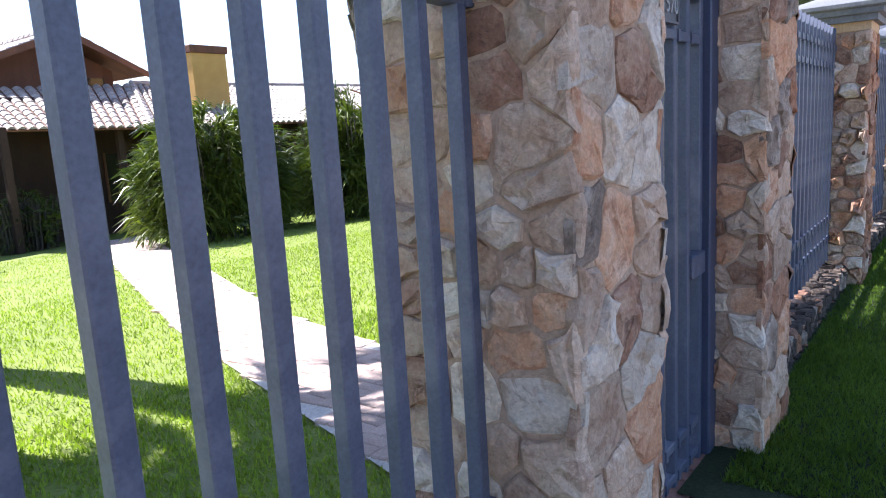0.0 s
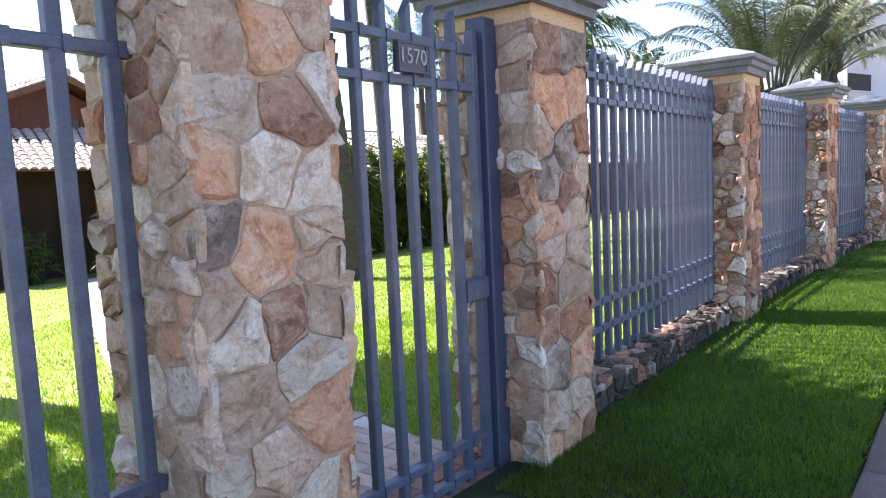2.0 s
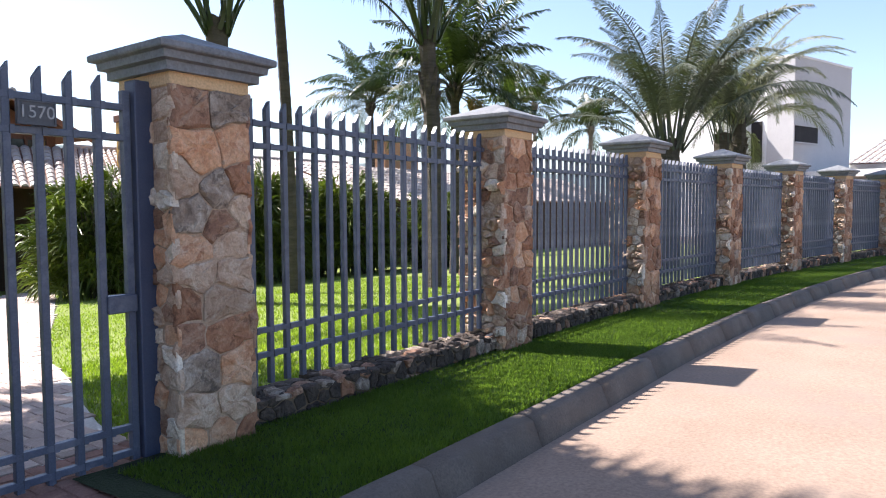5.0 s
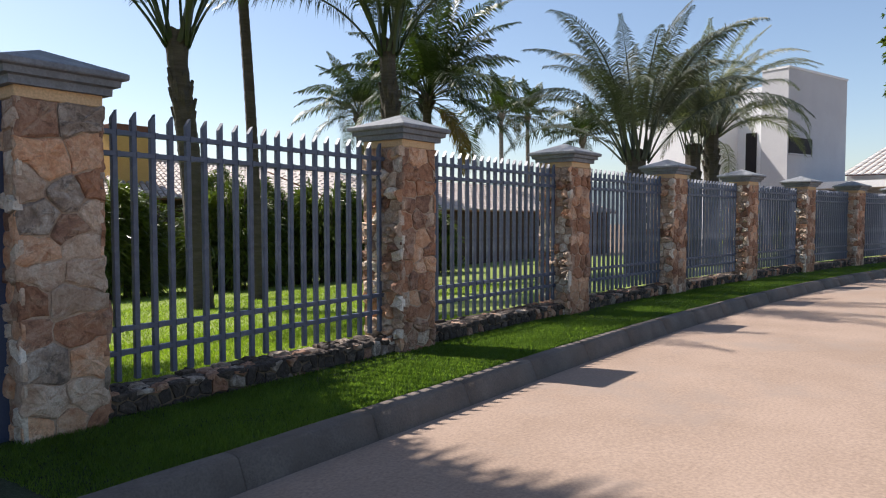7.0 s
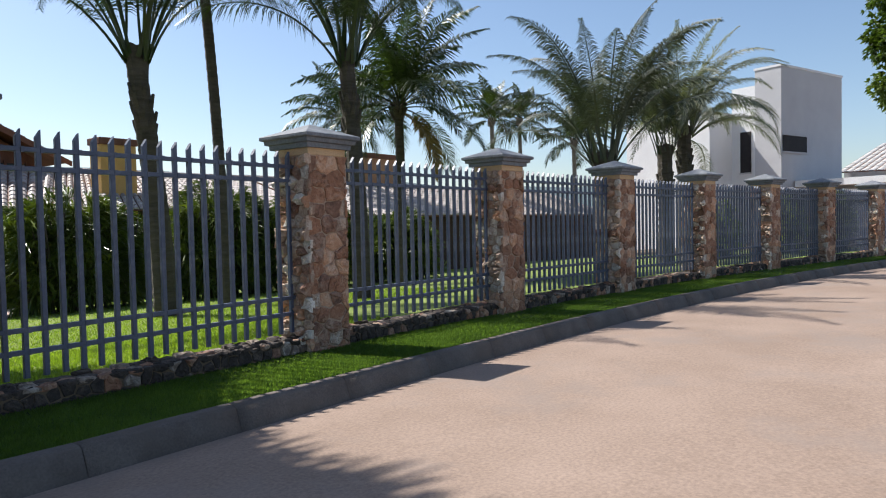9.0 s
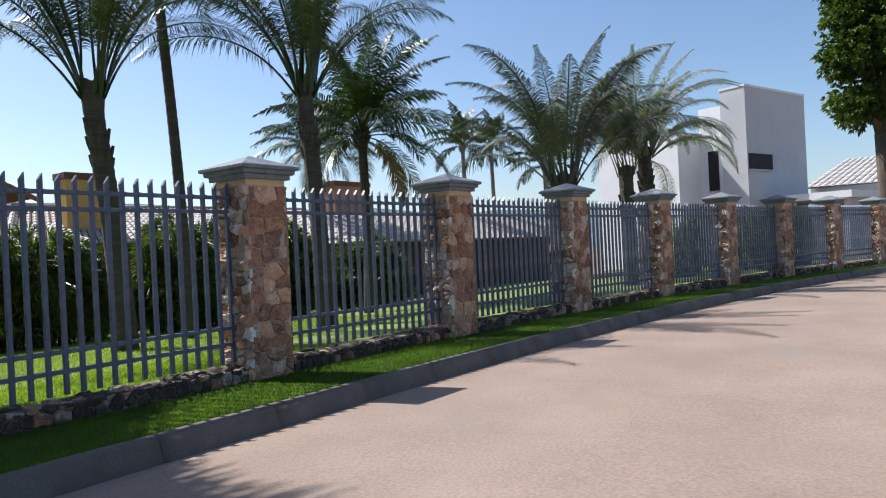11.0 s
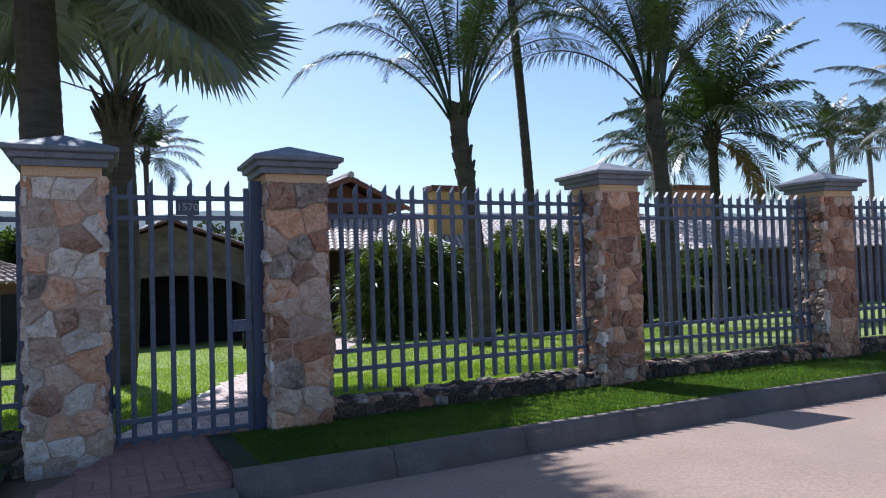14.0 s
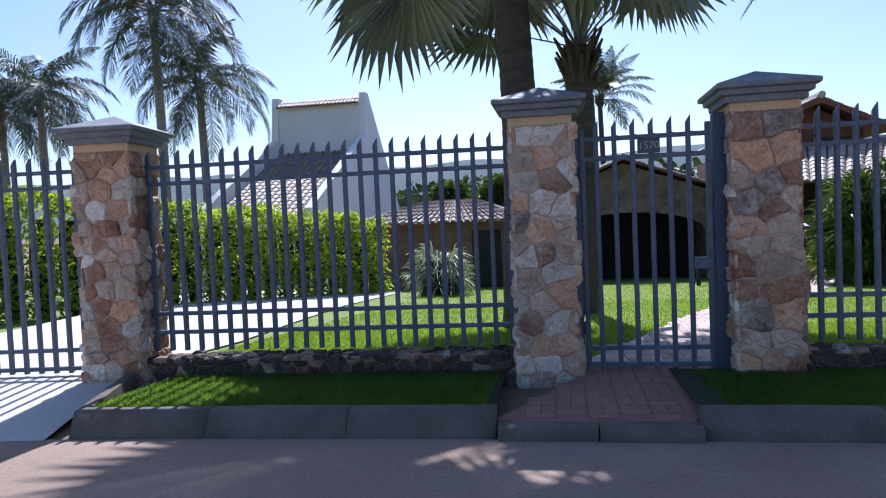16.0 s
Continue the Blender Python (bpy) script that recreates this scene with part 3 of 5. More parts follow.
BAR, BAR_LOW = bar_mesh(0.22, 2.03), bar_mesh(0.22, 2.0)


def fence_panel(x0, x1, label="blue-grey painted steel railing panel with pointed bars", bar=BAR, rails=(1.875, 1.735, 0.57, 0.41), name="fence_panel", y_off=0.0):
    a0, a1 = x0 + PW + 0.005, x1 - PW - 0.005
    ang = math.atan2(fence_y(x1) - fence_y(x0), x1 - x0)
    m = Matrix.Translation(((a0 + a1) / 2, (fence_y(a0) + fence_y(a1)) / 2 + y_off, 0)) @ Matrix.Rotation(ang, 4, "Z")
    p = thing(name, m, label, "fence", "railing panels along the fence" if name == "fence_panel" else "")
    h = (a1 - a0) / 2 / math.cos(ang)
    n = int(round(2 * h / 0.1385))
    bars = [-h + 2 * h * (i + 0.5) / n for i in range(n)] if abs(x1 + 1.665) > 0.01 else [h - 0.052 - 0.1375 * i for i in range(24)]
    for bx in bars:
        part("bar", bar, p, m=Matrix.Translation((bx, 0, 0)))
    for z in rails:
        part("rail", rail_mesh(-h - 0.045, h + 0.045, z, bars), p)
    return p


for k in range(1, len(PILLARS) - 1):
    if k == 2:
        continue
    fence_panel(PILLARS[k], PILLARS[k + 1], rails=(1.85, 1.703, 0.55, 0.385) if k == 1 else (1.875, 1.735, 0.57, 0.41), bar=BAR_LOW if k == 1 else BAR)
    low_wall(PILLARS[k] + 0.22, PILLARS[k + 1] - 0.22, 100 + k)
fence_panel(PILLARS[0], PILLARS[1], "sliding steel driveway gate of blue-grey pointed bars", bar_mesh(0.03, 2.0), (1.86, 1.72, 0.24, 0.07), "driveway_gate", 0.06)

# ---- pedestrian gate ----
gate = thing("garden_gate", Matrix.Translation((0, -0.01, 0)), "closed blue-grey steel garden gate with a number plate", "gate")
part("gate_post", Geo().box(-1.43, -1.365, -0.045, 0.045, -0.02, 2.0, 0.006).mesh("gate_post", M_POST), gate, "dark blue steel post")
part("gate_post", Geo().box(-0.335, -0.235, -0.05, 0.05, -0.02, 2.02, 0.006).mesh("gate_post", M_POST), gate, "dark blue steel post")
gbars = [-1.225 + 0.1425 * i for i in range(6)]
GB = bar_mesh(-0.01, 2.03)
for bx in gbars:
    part("bar", GB, gate, m=Matrix.Translation((bx, 0, 0)))
part("stile", Geo().box(-1.352, -1.315, -0.022, 0.022, -0.01, 1.95, 0.004).mesh("stile", M_STEEL), gate)
part("stile", Geo().box(-0.385, -0.345, -0.022, 0.022, -0.01, 1.96, 0.004).mesh("stile", M_STEEL), gate)
for z in (1.872, 1.715, 0.18, 0.045):
    part("rail", rail_mesh(-1.35, -0.345, z, gbars), gate)
part("lock_box", Geo().box(-0.50, -0.34, -0.034, 0.03, 0.80, 0.895, 0.006).mesh("lock_box", M_STEEL), gate, "steel lock case")
for z in (0.35, 1.0, 1.6):
    g = Geo().tube([(-1.36, -0.045, z - 0.05), (-1.36, -0.045, z + 0.05)], [0.013, 0.013], 8)
    part("hinge", g.mesh("hinge", M_POST, True), gate)
plate = part("number_plate", Geo().box(-0.905, -0.735, -0.052, -0.024, 1.737, 1.850, 0.004).mesh("number_plate", M_PLAQUE), gate, "cast metal plate reading 1570")
g = Geo()
for b_ in ((-0.905, -0.735, 1.842, 1.850), (-0.905, -0.735, 1.737, 1.745), (-0.905, -0.897, 1.745, 1.842), (-0.743, -0.735, 1.745, 1.842)):
    g.box(b_[0], b_[1], -0.058, -0.0525, b_[2], b_[3])
part("rim", g.mesh("rim", M_PLAQUE), plate)
txt = bpy.data.curves.new("numeral", "FONT")
txt.body, txt.size, txt.extrude, txt.align_x, txt.align_y = "1570", 0.082, 0.003, "CENTER", "CENTER"
txt.materials.append(M_DIGIT)
part("numeral", txt, plate, "raised worn numerals 1570", Matrix.Translation((-0.82, -0.054, 1.795)) @ Matrix.Rotation(radians(90), 4, "X"))


# ---- paths of brick ----
def brick_mesh(material):
    g = Geo()
    g.box(-0.096, 0.096, -0.046, 0.046, -0.04, 0.0, 0.005)
    return g.mesh("brick", material)


BRICK, BRICK_PALE = brick_mesh(M_BRICK), brick_mesh(M_PALE_BRICK)
walkway = thing("gate_walkway", None, "red brick paving from the gate to the dropped kerb", "walkway", kind="structure")
g = Geo()
g.v = [(-1.93, -1.53, -0.012), (-0.77, -1.53, -0.012), (-0.75, -1.4, -0.004), (-0.22, -0.3, -0.002), (-0.25, 0.3, -0.002), (-1.42, 0.3, -0.002), (-1.45, -0.3, -0.002), (-1.97, -1.4, -0.004)]
g.f = [(0, 1, 2, 7), (7, 2, 3, 6), (6, 3, 4, 5)]
part("bedding", g.mesh("bedding", M_BRICKDUST), walkway, "joints filled with red dust")
garden_path = thing("garden_path", None, "basket-weave brick garden path, pale with sunlight put into its colour", "path", kind="structure")
g = Geo()
c_l = [(-1.42, 0.3), (-1.15, 0.9), (-0.75, 2.0), (-0.2, 3.55), (0.28, 4.9), (2.3, 9.6), (5.3, 16.5), (6.3, 18.6)]
c_r = [(-0.25, 0.3), (-0.05, 1.1), (0.35, 2.1), (0.68, 3.0), (1.1, 4.4), (3.2, 8.8), (6.5, 16.0), (7.4, 18.4)]


def path_edge(pts, y):
    for (xa, ya), (xb, yb) in zip(pts, pts[1:]):
        if ya <= y <= yb:
            return xa + (xb - xa) * (y - ya) / (yb - ya)
    return pts[0][0] if y < pts[0][1] else pts[-1][0]


yy = [0.3 + 0.6 * i for i in range(31)]
for y in yy:
    z = ground_z(y) + 0.004
    g.v += [(path_edge(c_l, y), y, z), (path_edge(c_r, y), y, z)]
for i in range(len(yy) - 1):
    g.f.append((2 * i, 2 * i + 1, 2 * i + 3, 2 * i + 2))
part("bedding", g.mesh("bedding", M_CONC), garden_path, "pale dusty joints")
rng = random.Random(5)
far_bricks = Geo()


def weave(parent, y0, y1, le, ri, zf, near=True):
    """Basket weave: pairs of bricks, turned in every other square."""
    s = 0.2
    j = 0
    y = y0
    while y < y1:
        xa, xb = le(y + s / 2), ri(y + s / 2)
        i = int(math.floor(xa / s))
        while i * s < xb:
            xc, yc = i * s + s / 2, y + s / 2
            if xa + 0.06 < xc < xb - 0.06:
                for k in (-0.05, 0.05):
                    turn = (i + j) % 2
                    px, py = (xc, yc + k) if turn else (xc + k, yc)
                    z = zf(py) + rng.uniform(-0.001, 0.002)
                    mt = pose(px, py, z, rng.uniform(-0.8, 0.8), rng.uniform(-0.8, 0.8), (0 if turn else 90) + rng.uniform(-1.5, 1.5))
                    if near:
                        part("brick", BRICK if parent is walkway else BRICK_PALE, parent, m=mt)
                    else:
                        far_bricks.add([mt @ v.co for v in BRICK.vertices], [list(f.vertices) for f in BRICK.polygons])
            i += 1
        y += s
        j += 1


weave(walkway, -1.5, 0.25, lambda y: -1.45 if y > -0.3 else -1.45 - (-0.3 - y) * 0.45, lambda y: -0.22 if y > -0.3 else -0.22 - (-0.3 - y) * 0.45, lambda y: 0.003 - (0.008 if y < -1.35 else 0))
weave(garden_path, 0.3, 2.7, lambda y: path_edge(c_l, y), lambda y: path_edge(c_r, y), lambda y: ground_z(y) + 0.016)
weave(garden_path, 2.7, 18.0, lambda y: path_edge(c_l, y), lambda y: path_edge(c_r, y), lambda y: ground_z(y) + 0.016, False)
part("bricks", far_bricks.mesh("bricks", M_PALE_BRICK), garden_path, "far paving bricks", kind="stuff")


# ---- grass ----
def blades(name, material, pts, hmin, hmax, label, width=0.005):
    """One thin bent leaf at each point."""
    n = len(pts)
    rg = np.random.default_rng(3)
    a = rg.uniform(0, 2 * np.pi, n)
    h = rg.uniform(hmin, hmax, n)
    lean = rg.uniform(0.1, 0.8, n) * h
    la = rg.uniform(0, 2 * np.pi, n)
    w = width * rg.uniform(0.6, 1.3, n)
    dx, dy = np.cos(a) * w, np.sin(a) * w
    v = np.zeros((n, 3, 3))
    v[:, 0] = pts + np.stack([-dx, -dy, 0 * w], 1)
    v[:, 1] = pts + np.stack([dx, dy, 0 * w], 1)
    v[:, 2] = pts + np.stack([np.cos(la) * lean, np.sin(la) * lean, h], 1)
    f = np.arange(n * 3).reshape(n, 3)
    return tagged(new(name, arr_mesh(name, v.reshape(-1, 3), f, material)), label, "grass", kind="stuff")


rg = np.random.default_rng(8)


def verge_points(x0, x1, n):
    x = rg.uniform(x0, x1, n)
    t = rg.uniform(0, 1, n)
    fy = np.array([fence_y(a) for a in x])
    y = fy - 0.17 + (-1.46 + 0.17 + 0.062) * t
    return np.stack([x, y, 0.01 + 0.048 * t], 1)


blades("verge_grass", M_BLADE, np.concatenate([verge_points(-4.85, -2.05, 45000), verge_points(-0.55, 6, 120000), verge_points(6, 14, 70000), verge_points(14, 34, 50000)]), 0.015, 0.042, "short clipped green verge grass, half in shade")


def lawn_points(x0, x1, y0, y1, n):
    x, y = rg.uniform(x0, x1, n), rg.uniform(y0, y1, n)
    keep = np.array([not (path_edge(c_l, b) - 0.02 < a < path_edge(c_r, b) + 0.02) and a > -5.3 for a, b in zip(x, y)])
    x, y = x[keep], y[keep]
    return np.stack([x, y, -0.06 * np.maximum(y - 0.2, 0) - 0.008], 1)


blades("lawn_grass", M_LBLADE, np.concatenate([lawn_points(-5.3, 6, 0.25, 3.5, 70000), lawn_points(-5.3, 12, 3.5, 9, 60000), lawn_points(-6, 12, 9, 17, 30000)]), 0.02, 0.045, "bright mown lawn grass", 0.008)


# ---- palms ----
def frond_mesh(length, e0, e1, nleaf, leaf_len, leaf_w, material, seed, vee=25, hang=0.3, bare=0.18, bend=1.0):
    """A feather leaf from the origin along +x: bent midrib, leaflets on both sides."""
    rg = np.random.default_rng(seed)
    ns = 14
    ang = np.radians(e0 + (e1 - e0) * np.linspace(0, 1, ns + 1) ** bend)
    step = length / ns
    px = np.concatenate([[0], np.cumsum(np.cos((ang[:-1] + ang[1:]) / 2) * step)])
    pz = np.concatenate([[0], np.cumsum(np.sin((ang[:-1] + ang[1:]) / 2) * step)])
    V, F = [], []
    for k in range(ns + 1):
        r = 0.03 * length / 4 * (1 - 0.9 * k / ns) + 0.003
        nx, nz = -math.sin(ang[k]), math.cos(ang[k])
        V += [(px[k] + nx * r, 0, pz[k] + nz * r), (px[k] - nx * r * 0.5, r, pz[k] - nz * r * 0.5), (px[k] - nx * r * 0.5, -r, pz[k] - nz * r * 0.5)]
    for k in range(ns):
        for i in range(3):
            j = (i + 1) % 3
            F.append((k * 3 + i, k * 3 + j, k * 3 + 3 + j, k * 3 + 3 + i))
    for side in (1, -1):
        for i in range(nleaf):
            t = bare + (1 - bare) * (i + rg.uniform(-0.2, 0.2)) / nleaf
            t = min(max(t, 0.05), 0.995)
            s = t * ns
            k = min(int(s), ns - 1)
            u = s - k
            bx, bz = px[k] + (px[k + 1] - px[k]) * u, pz[k] + (pz[k + 1] - pz[k]) * u
            a = ang[k]
            prof = math.sin(math.pi * min(0.12 + 0.95 * (t - bare) / (1 - bare), 1.0)) ** 0.55
            L = leaf_len * max(prof, 0.25) * rg.uniform(0.85, 1.1)
            fwd = radians(20 + 32 * t + rg.uniform(-8, 8))
            v = radians(vee + rg.uniform(-12, 12))
            ux, uz = math.cos(a), math.sin(a)
            nx, nz = -uz, ux
            d = np.array([ux * math.sin(fwd) + nx * math.sin(v) * math.cos(fwd), side * math.cos(fwd) * math.cos(v), uz * math.sin(fwd) + nz * math.sin(v) * math.cos(fwd)])
            b = np.array([bx, 0, bz])
            m1 = b + d * L * 0.5 + np.array([0, 0, -hang * L * 0.18])
            m2 = b + d * L * 0.93 + np.array([0, 0, -hang * L * 0.75])
            w = leaf_w * rg.uniform(0.8, 1.15)
            wd = np.array([ux, 0, uz]) * w
            o = len(V)
            V += [tuple(b - wd * 0.5), tuple(b + wd * 0.5), tuple(m1 + wd), tuple(m1 - wd), tuple(m2)]
            F += [(o, o + 1, o + 2, o + 3), (o + 3, o + 2, o + 4)]
    return mesh("frond", V, F, material)


FRONDS = {}
# how the leaves of each kind stand: start and end slopes from the top down, where they bend, bare stalk
HABITS = {
    "queen": ([(88, 40), (78, -8), (66, -32), (52, -62), (20, -80)], 1.5, 0.24),
    "queen3": ([(88, 40), (77, -8), (66, -42), (50, -85), (20, -80)], 1.5, 0.22),
    "tri": ([(87, 30), (77, -10), (64, -38), (48, -55), (25, -60)], 1.7, 0.24),
    "royal": ([(80, 5), (62, -55), (42, -85), (18, -95), (-25, -95)], 0.9, 0.12),
    "sheath": ([(88, 70), (80, 40), (68, 5), (50, -30), (25, -60)], 1.6, 0.3),
    "silver": ([(86, 30), (72, -35), (56, -75), (36, -90), (5, -85)], 1.3, 0.16),
}


def frond_set(key, length, nleaf, leaf_len, leaf_w, material, stiff=1.0, hang=0.3, vee=25):
    if key not in FRONDS:
        bands, bend, bare = HABITS.get(key, ([(84, 50), (70, 8), (54, -22), (34, -45), (5, -75)], 1.0, 0.18))
        FRONDS[key] = [[frond_mesh(length * (0.9 + 0.1 * (i % 2)), e0 + 6 * v, e0 + 6 * v + (e1 - e0) * stiff, nleaf, leaf_len, leaf_w, material, 31 * i + v, vee, hang, bare, bend) for v in range(2)] for i, (e0, e1) in enumerate(bands)]
    return FRONDS[key]


def trunk_mesh(base, top, r0, r1, material, rings=18, bulge=0.06, n=10):
    pts, rad = [], []
    k = rings * 2
    for i in range(k + 1):
        t = i / k
        p = Vector(base).lerp(Vector(top), t)
        p.x += 0.06 * math.sin(t * 4)
        pts.append(p)
        rad.append((r0 + (r1 - r0) * t ** 0.7) * (1 + bulge * (i % 2)))
    return Geo().tube(pts, rad, n).mesh("trunk", material)


def feather_palm(x, y, top, label, key, length, counts, nleaf=60, leaf_len=0.7, leaf_w=0.022, r0=0.16, r1=0.12, lean=(0, 0), material=None, trunk=None,
                 stiff=1.0, hang=0.3, vee=25, seed=1, head=0.5, base_z=None, name="palm_tree", dry=0):
    rng = random.Random(seed)
    bz = ground_z(y) if base_z is None else base_z
    p = thing(name, Matrix.Translation((x, y, bz)), label, "palm tree")
    h = top - bz
    tip = (lean[0], lean[1], h)
    part("trunk", trunk_mesh((0, 0, -0.1), tip, r0, r1, trunk or M_TRUNK, max(8, int(h / 0.22))), p)
    g = Geo()
    if head >= 0.7:
        n = 14
        prof = [(-head, 1.0), (-head * 0.7, 1.12), (-head * 0.4, 1.3), (-head * 0.15, 1.55), (0.12, 1.7), (0.2, 0.8)]
        for k, (zz, q) in enumerate(prof):
            for i in range(n):
                a = 2 * math.pi * i / n
                r = r1 * q * (1 + 0.10 * math.sin(i * 3.1 + seed) + 0.06 * (i % 2))
                q = 1 + zz / h
                g.v.append((lean[0] * q + 0.06 * math.sin(q * 4) + r * math.cos(a), lean[1] * q + r * math.sin(a), h + zz + 0.03 * math.sin(i * 1.7)))
        for k in range(len(prof) - 1):
            for i in range(n):
                j = (i + 1) % n
                g.f.append((k * n + i, k * n + j, k * n + n + j, k * n + n + i))
    for i in range(18):
        a = i * 2.4
        low = -head * 1.7 if head >= 0.7 else -head * 0.9
        zz = low + (-head * 0.75 - low if head >= 0.7 else head * 0.9) * i / 18
        r = r1 * (1.1 if head >= 0.7 else 1.3)
        out = 0.035 if head >= 0.7 else 0.09
        q = (h + zz) / h
        mx, my = lean[0] * q + 0.06 * math.sin(q * 4), lean[1] * q
        b0 = Vector((mx + r1 * 0.8 * math.cos(a), my + r1 * 0.8 * math.sin(a), h + zz - 0.1))
        b1 = Vector((mx + (r + out) * math.cos(a), my + (r + out) * math.sin(a), h + zz + 0.14))
        g.tube([b0, b0.lerp(b1, 0.5) + Vector((0, 0, -0.01)), b1], [0.06, 0.05, 0.03], 5)
    part("leaf_base", g.mesh("leaf_base", trunk or M_TRUNK), p, "fibrous leaf sheaths and cut bases under the crown")
    sets = frond_set(key, length, nleaf, leaf_len, leaf_w, material or M_FROND, stiff, hang, vee)
    for band, n in enumerate(counts):
        for i in range(n):
            az = 360 * (i + 0.5 * (band % 2)) / max(n, 1) + rng.uniform(-16, 16)
            s = rng.uniform(0.88, 1.08)
            off = r1 * (1.25 if head >= 0.7 else 0.5)
            m = Matrix.Translation((lean[0], lean[1], h - 0.05 * band)) @ Matrix.Rotation(radians(az), 4, "Z") @ Matrix.Translation((off, 0, 0)) @ Matrix.Rotation(radians(rng.uniform(-7, 7)), 4, "Y") @ Matrix.Rotation(radians(rng.uniform(-20, 20)), 4, "X") @ Matrix.Scale(s, 4)
            part("frond", sets[band][i % 2], p, m=m)
    if dry:
        ds = frond_set(key + "dry", length * 0.8, nleaf, leaf_len, leaf_w, M_FROND_DRY, stiff, 0.6, vee)
        for i in range(dry):
            m = Matrix.Translation((lean[0], lean[1], h - 0.3)) @ Matrix.Rotation(radians(rng.uniform(0, 360)), 4, "Z") @ Matrix.Rotation(radians(25), 4, "Y")
            part("frond", ds[4][i % 2], p, "dry brown hanging frond", m)
    return p


feather_palm(5.85, 7.15, 4.55, "tall grey-trunked palm with arching feather fronds on the lawn", "queen", 4.6, (7, 10, 4, 1, 0), 110, 0.72, 0.011, 0.24, 0.17, (-0.42, 0), seed=3, head=0.8, hang=0.8)
feather_palm(7.7, 7.8, 8.1, "slim dark-trunked tall palm with drooping fronds", "slim", 2.6, (3, 5, 6, 5, 3), 45, 0.55, 0.018, 0.125, 0.10, (-0.35, 0.1), seed=4)
feather_palm(9.2, 5.1, 4.75, "stout palm with long arching feather fronds", "queen3", 4.8, (7, 10, 6, 1, 0), 110, 0.75, 0.011, 0.20, 0.16, (-0.25, 0), seed=6, head=0.8, hang=0.9)
feather_palm(13.2, 7.5, 4.75, "coconut-like palm with hanging green fronds", "coco", 3.3, (5, 8, 10, 9, 7), 60, 0.75, 0.024, 0.15, 0.12, (0.1, 0), seed=8, hang=0.8, dry=3)
feather_palm(15.35, 2.3, 2.85, "stocky palm with stiff arching grey-green fronds", "tri", 4.6, (6, 12, 10, 2, 0), 120, 0.62, 0.011, 0.28, 0.24, seed=10, material=M_FROND_GREY, hang=0.8, vee=10, head=0.8)
feather_palm(18.7, 1.9, 3.25, "stocky palm with upright leaf stalks behind the railings", "sheath", 2.6, (5, 7, 4, 0, 0), 80, 0.45, 0.012, 0.24, 0.20, seed=12, material=M_FROND_GREY, head=0.8)
feather_palm(19.8, 1.7, 3.9, "palm with dense silvery drooping fronds", "silver", 3.7, (9, 14, 11, 5, 1), 120, 0.55, 0.011, 0.24, 0.2, seed=13, material=M_FROND_SILVER, hang=0.7, head=0.7)
for (az, d, sl, sd) in ((34.2, 42, 0.15, 21), (31.9, 46, 0.148, 22), (27.6, 44, 0.115, 23)):
    feather_palm(-1.4 + d * math.cos(radians(az)), -5.9 + d * math.sin(radians(az)), 1.26 + d * sl, "far slender palm with a drooping dark crown", "far", 2.9, (2, 4, 6, 6, 4), 30, 0.8, 0.05, 0.16, 0.12, seed=sd, hang=0.7, trunk=M_TRUNK_PALE, base_z=-2.0)
feather_palm(21.5, 18.0, 6.2, "far coconut palm behind the house roof", "coco", 3.2, (4, 6, 8, 8, 5), 60, 0.7, 0.022, 0.16, 0.12, seed=24, hang=0.8, base_z=-1.5)
feather_palm(0.75, 32.0, 7.5, "feathery palm beyond the stone gable", "coco", 3.2, (4, 6, 8, 8, 5), 60, 0.7, 0.022, 0.16, 0.12, seed=25, hang=0.8, base_z=-2)
for (az, d, top, sd, cnt) in ((121.4, 34, 11.4, 31, (4, 6, 8, 8, 5)), (118.4, 38, 9.0, 32, (3, 6, 7, 7, 4)), (129.3, 46, 9.6, 33, (3, 6, 7, 7, 4)), (131.7, 50, 9.4, 34, (3, 6, 7, 7, 4))):
    feather_palm(-1.5 + d * math.cos(radians(az)), -5.8 + d * math.sin(radians(az)), top, "tall royal palm with a shaggy drooping crown", "royal", 5.0, cnt, 60, 1.1, 0.035, 0.25, 0.18, seed=sd, hang=0.9, trunk=M_TRUNK_PALE, base_z=-2, material=M_FROND_GREY)


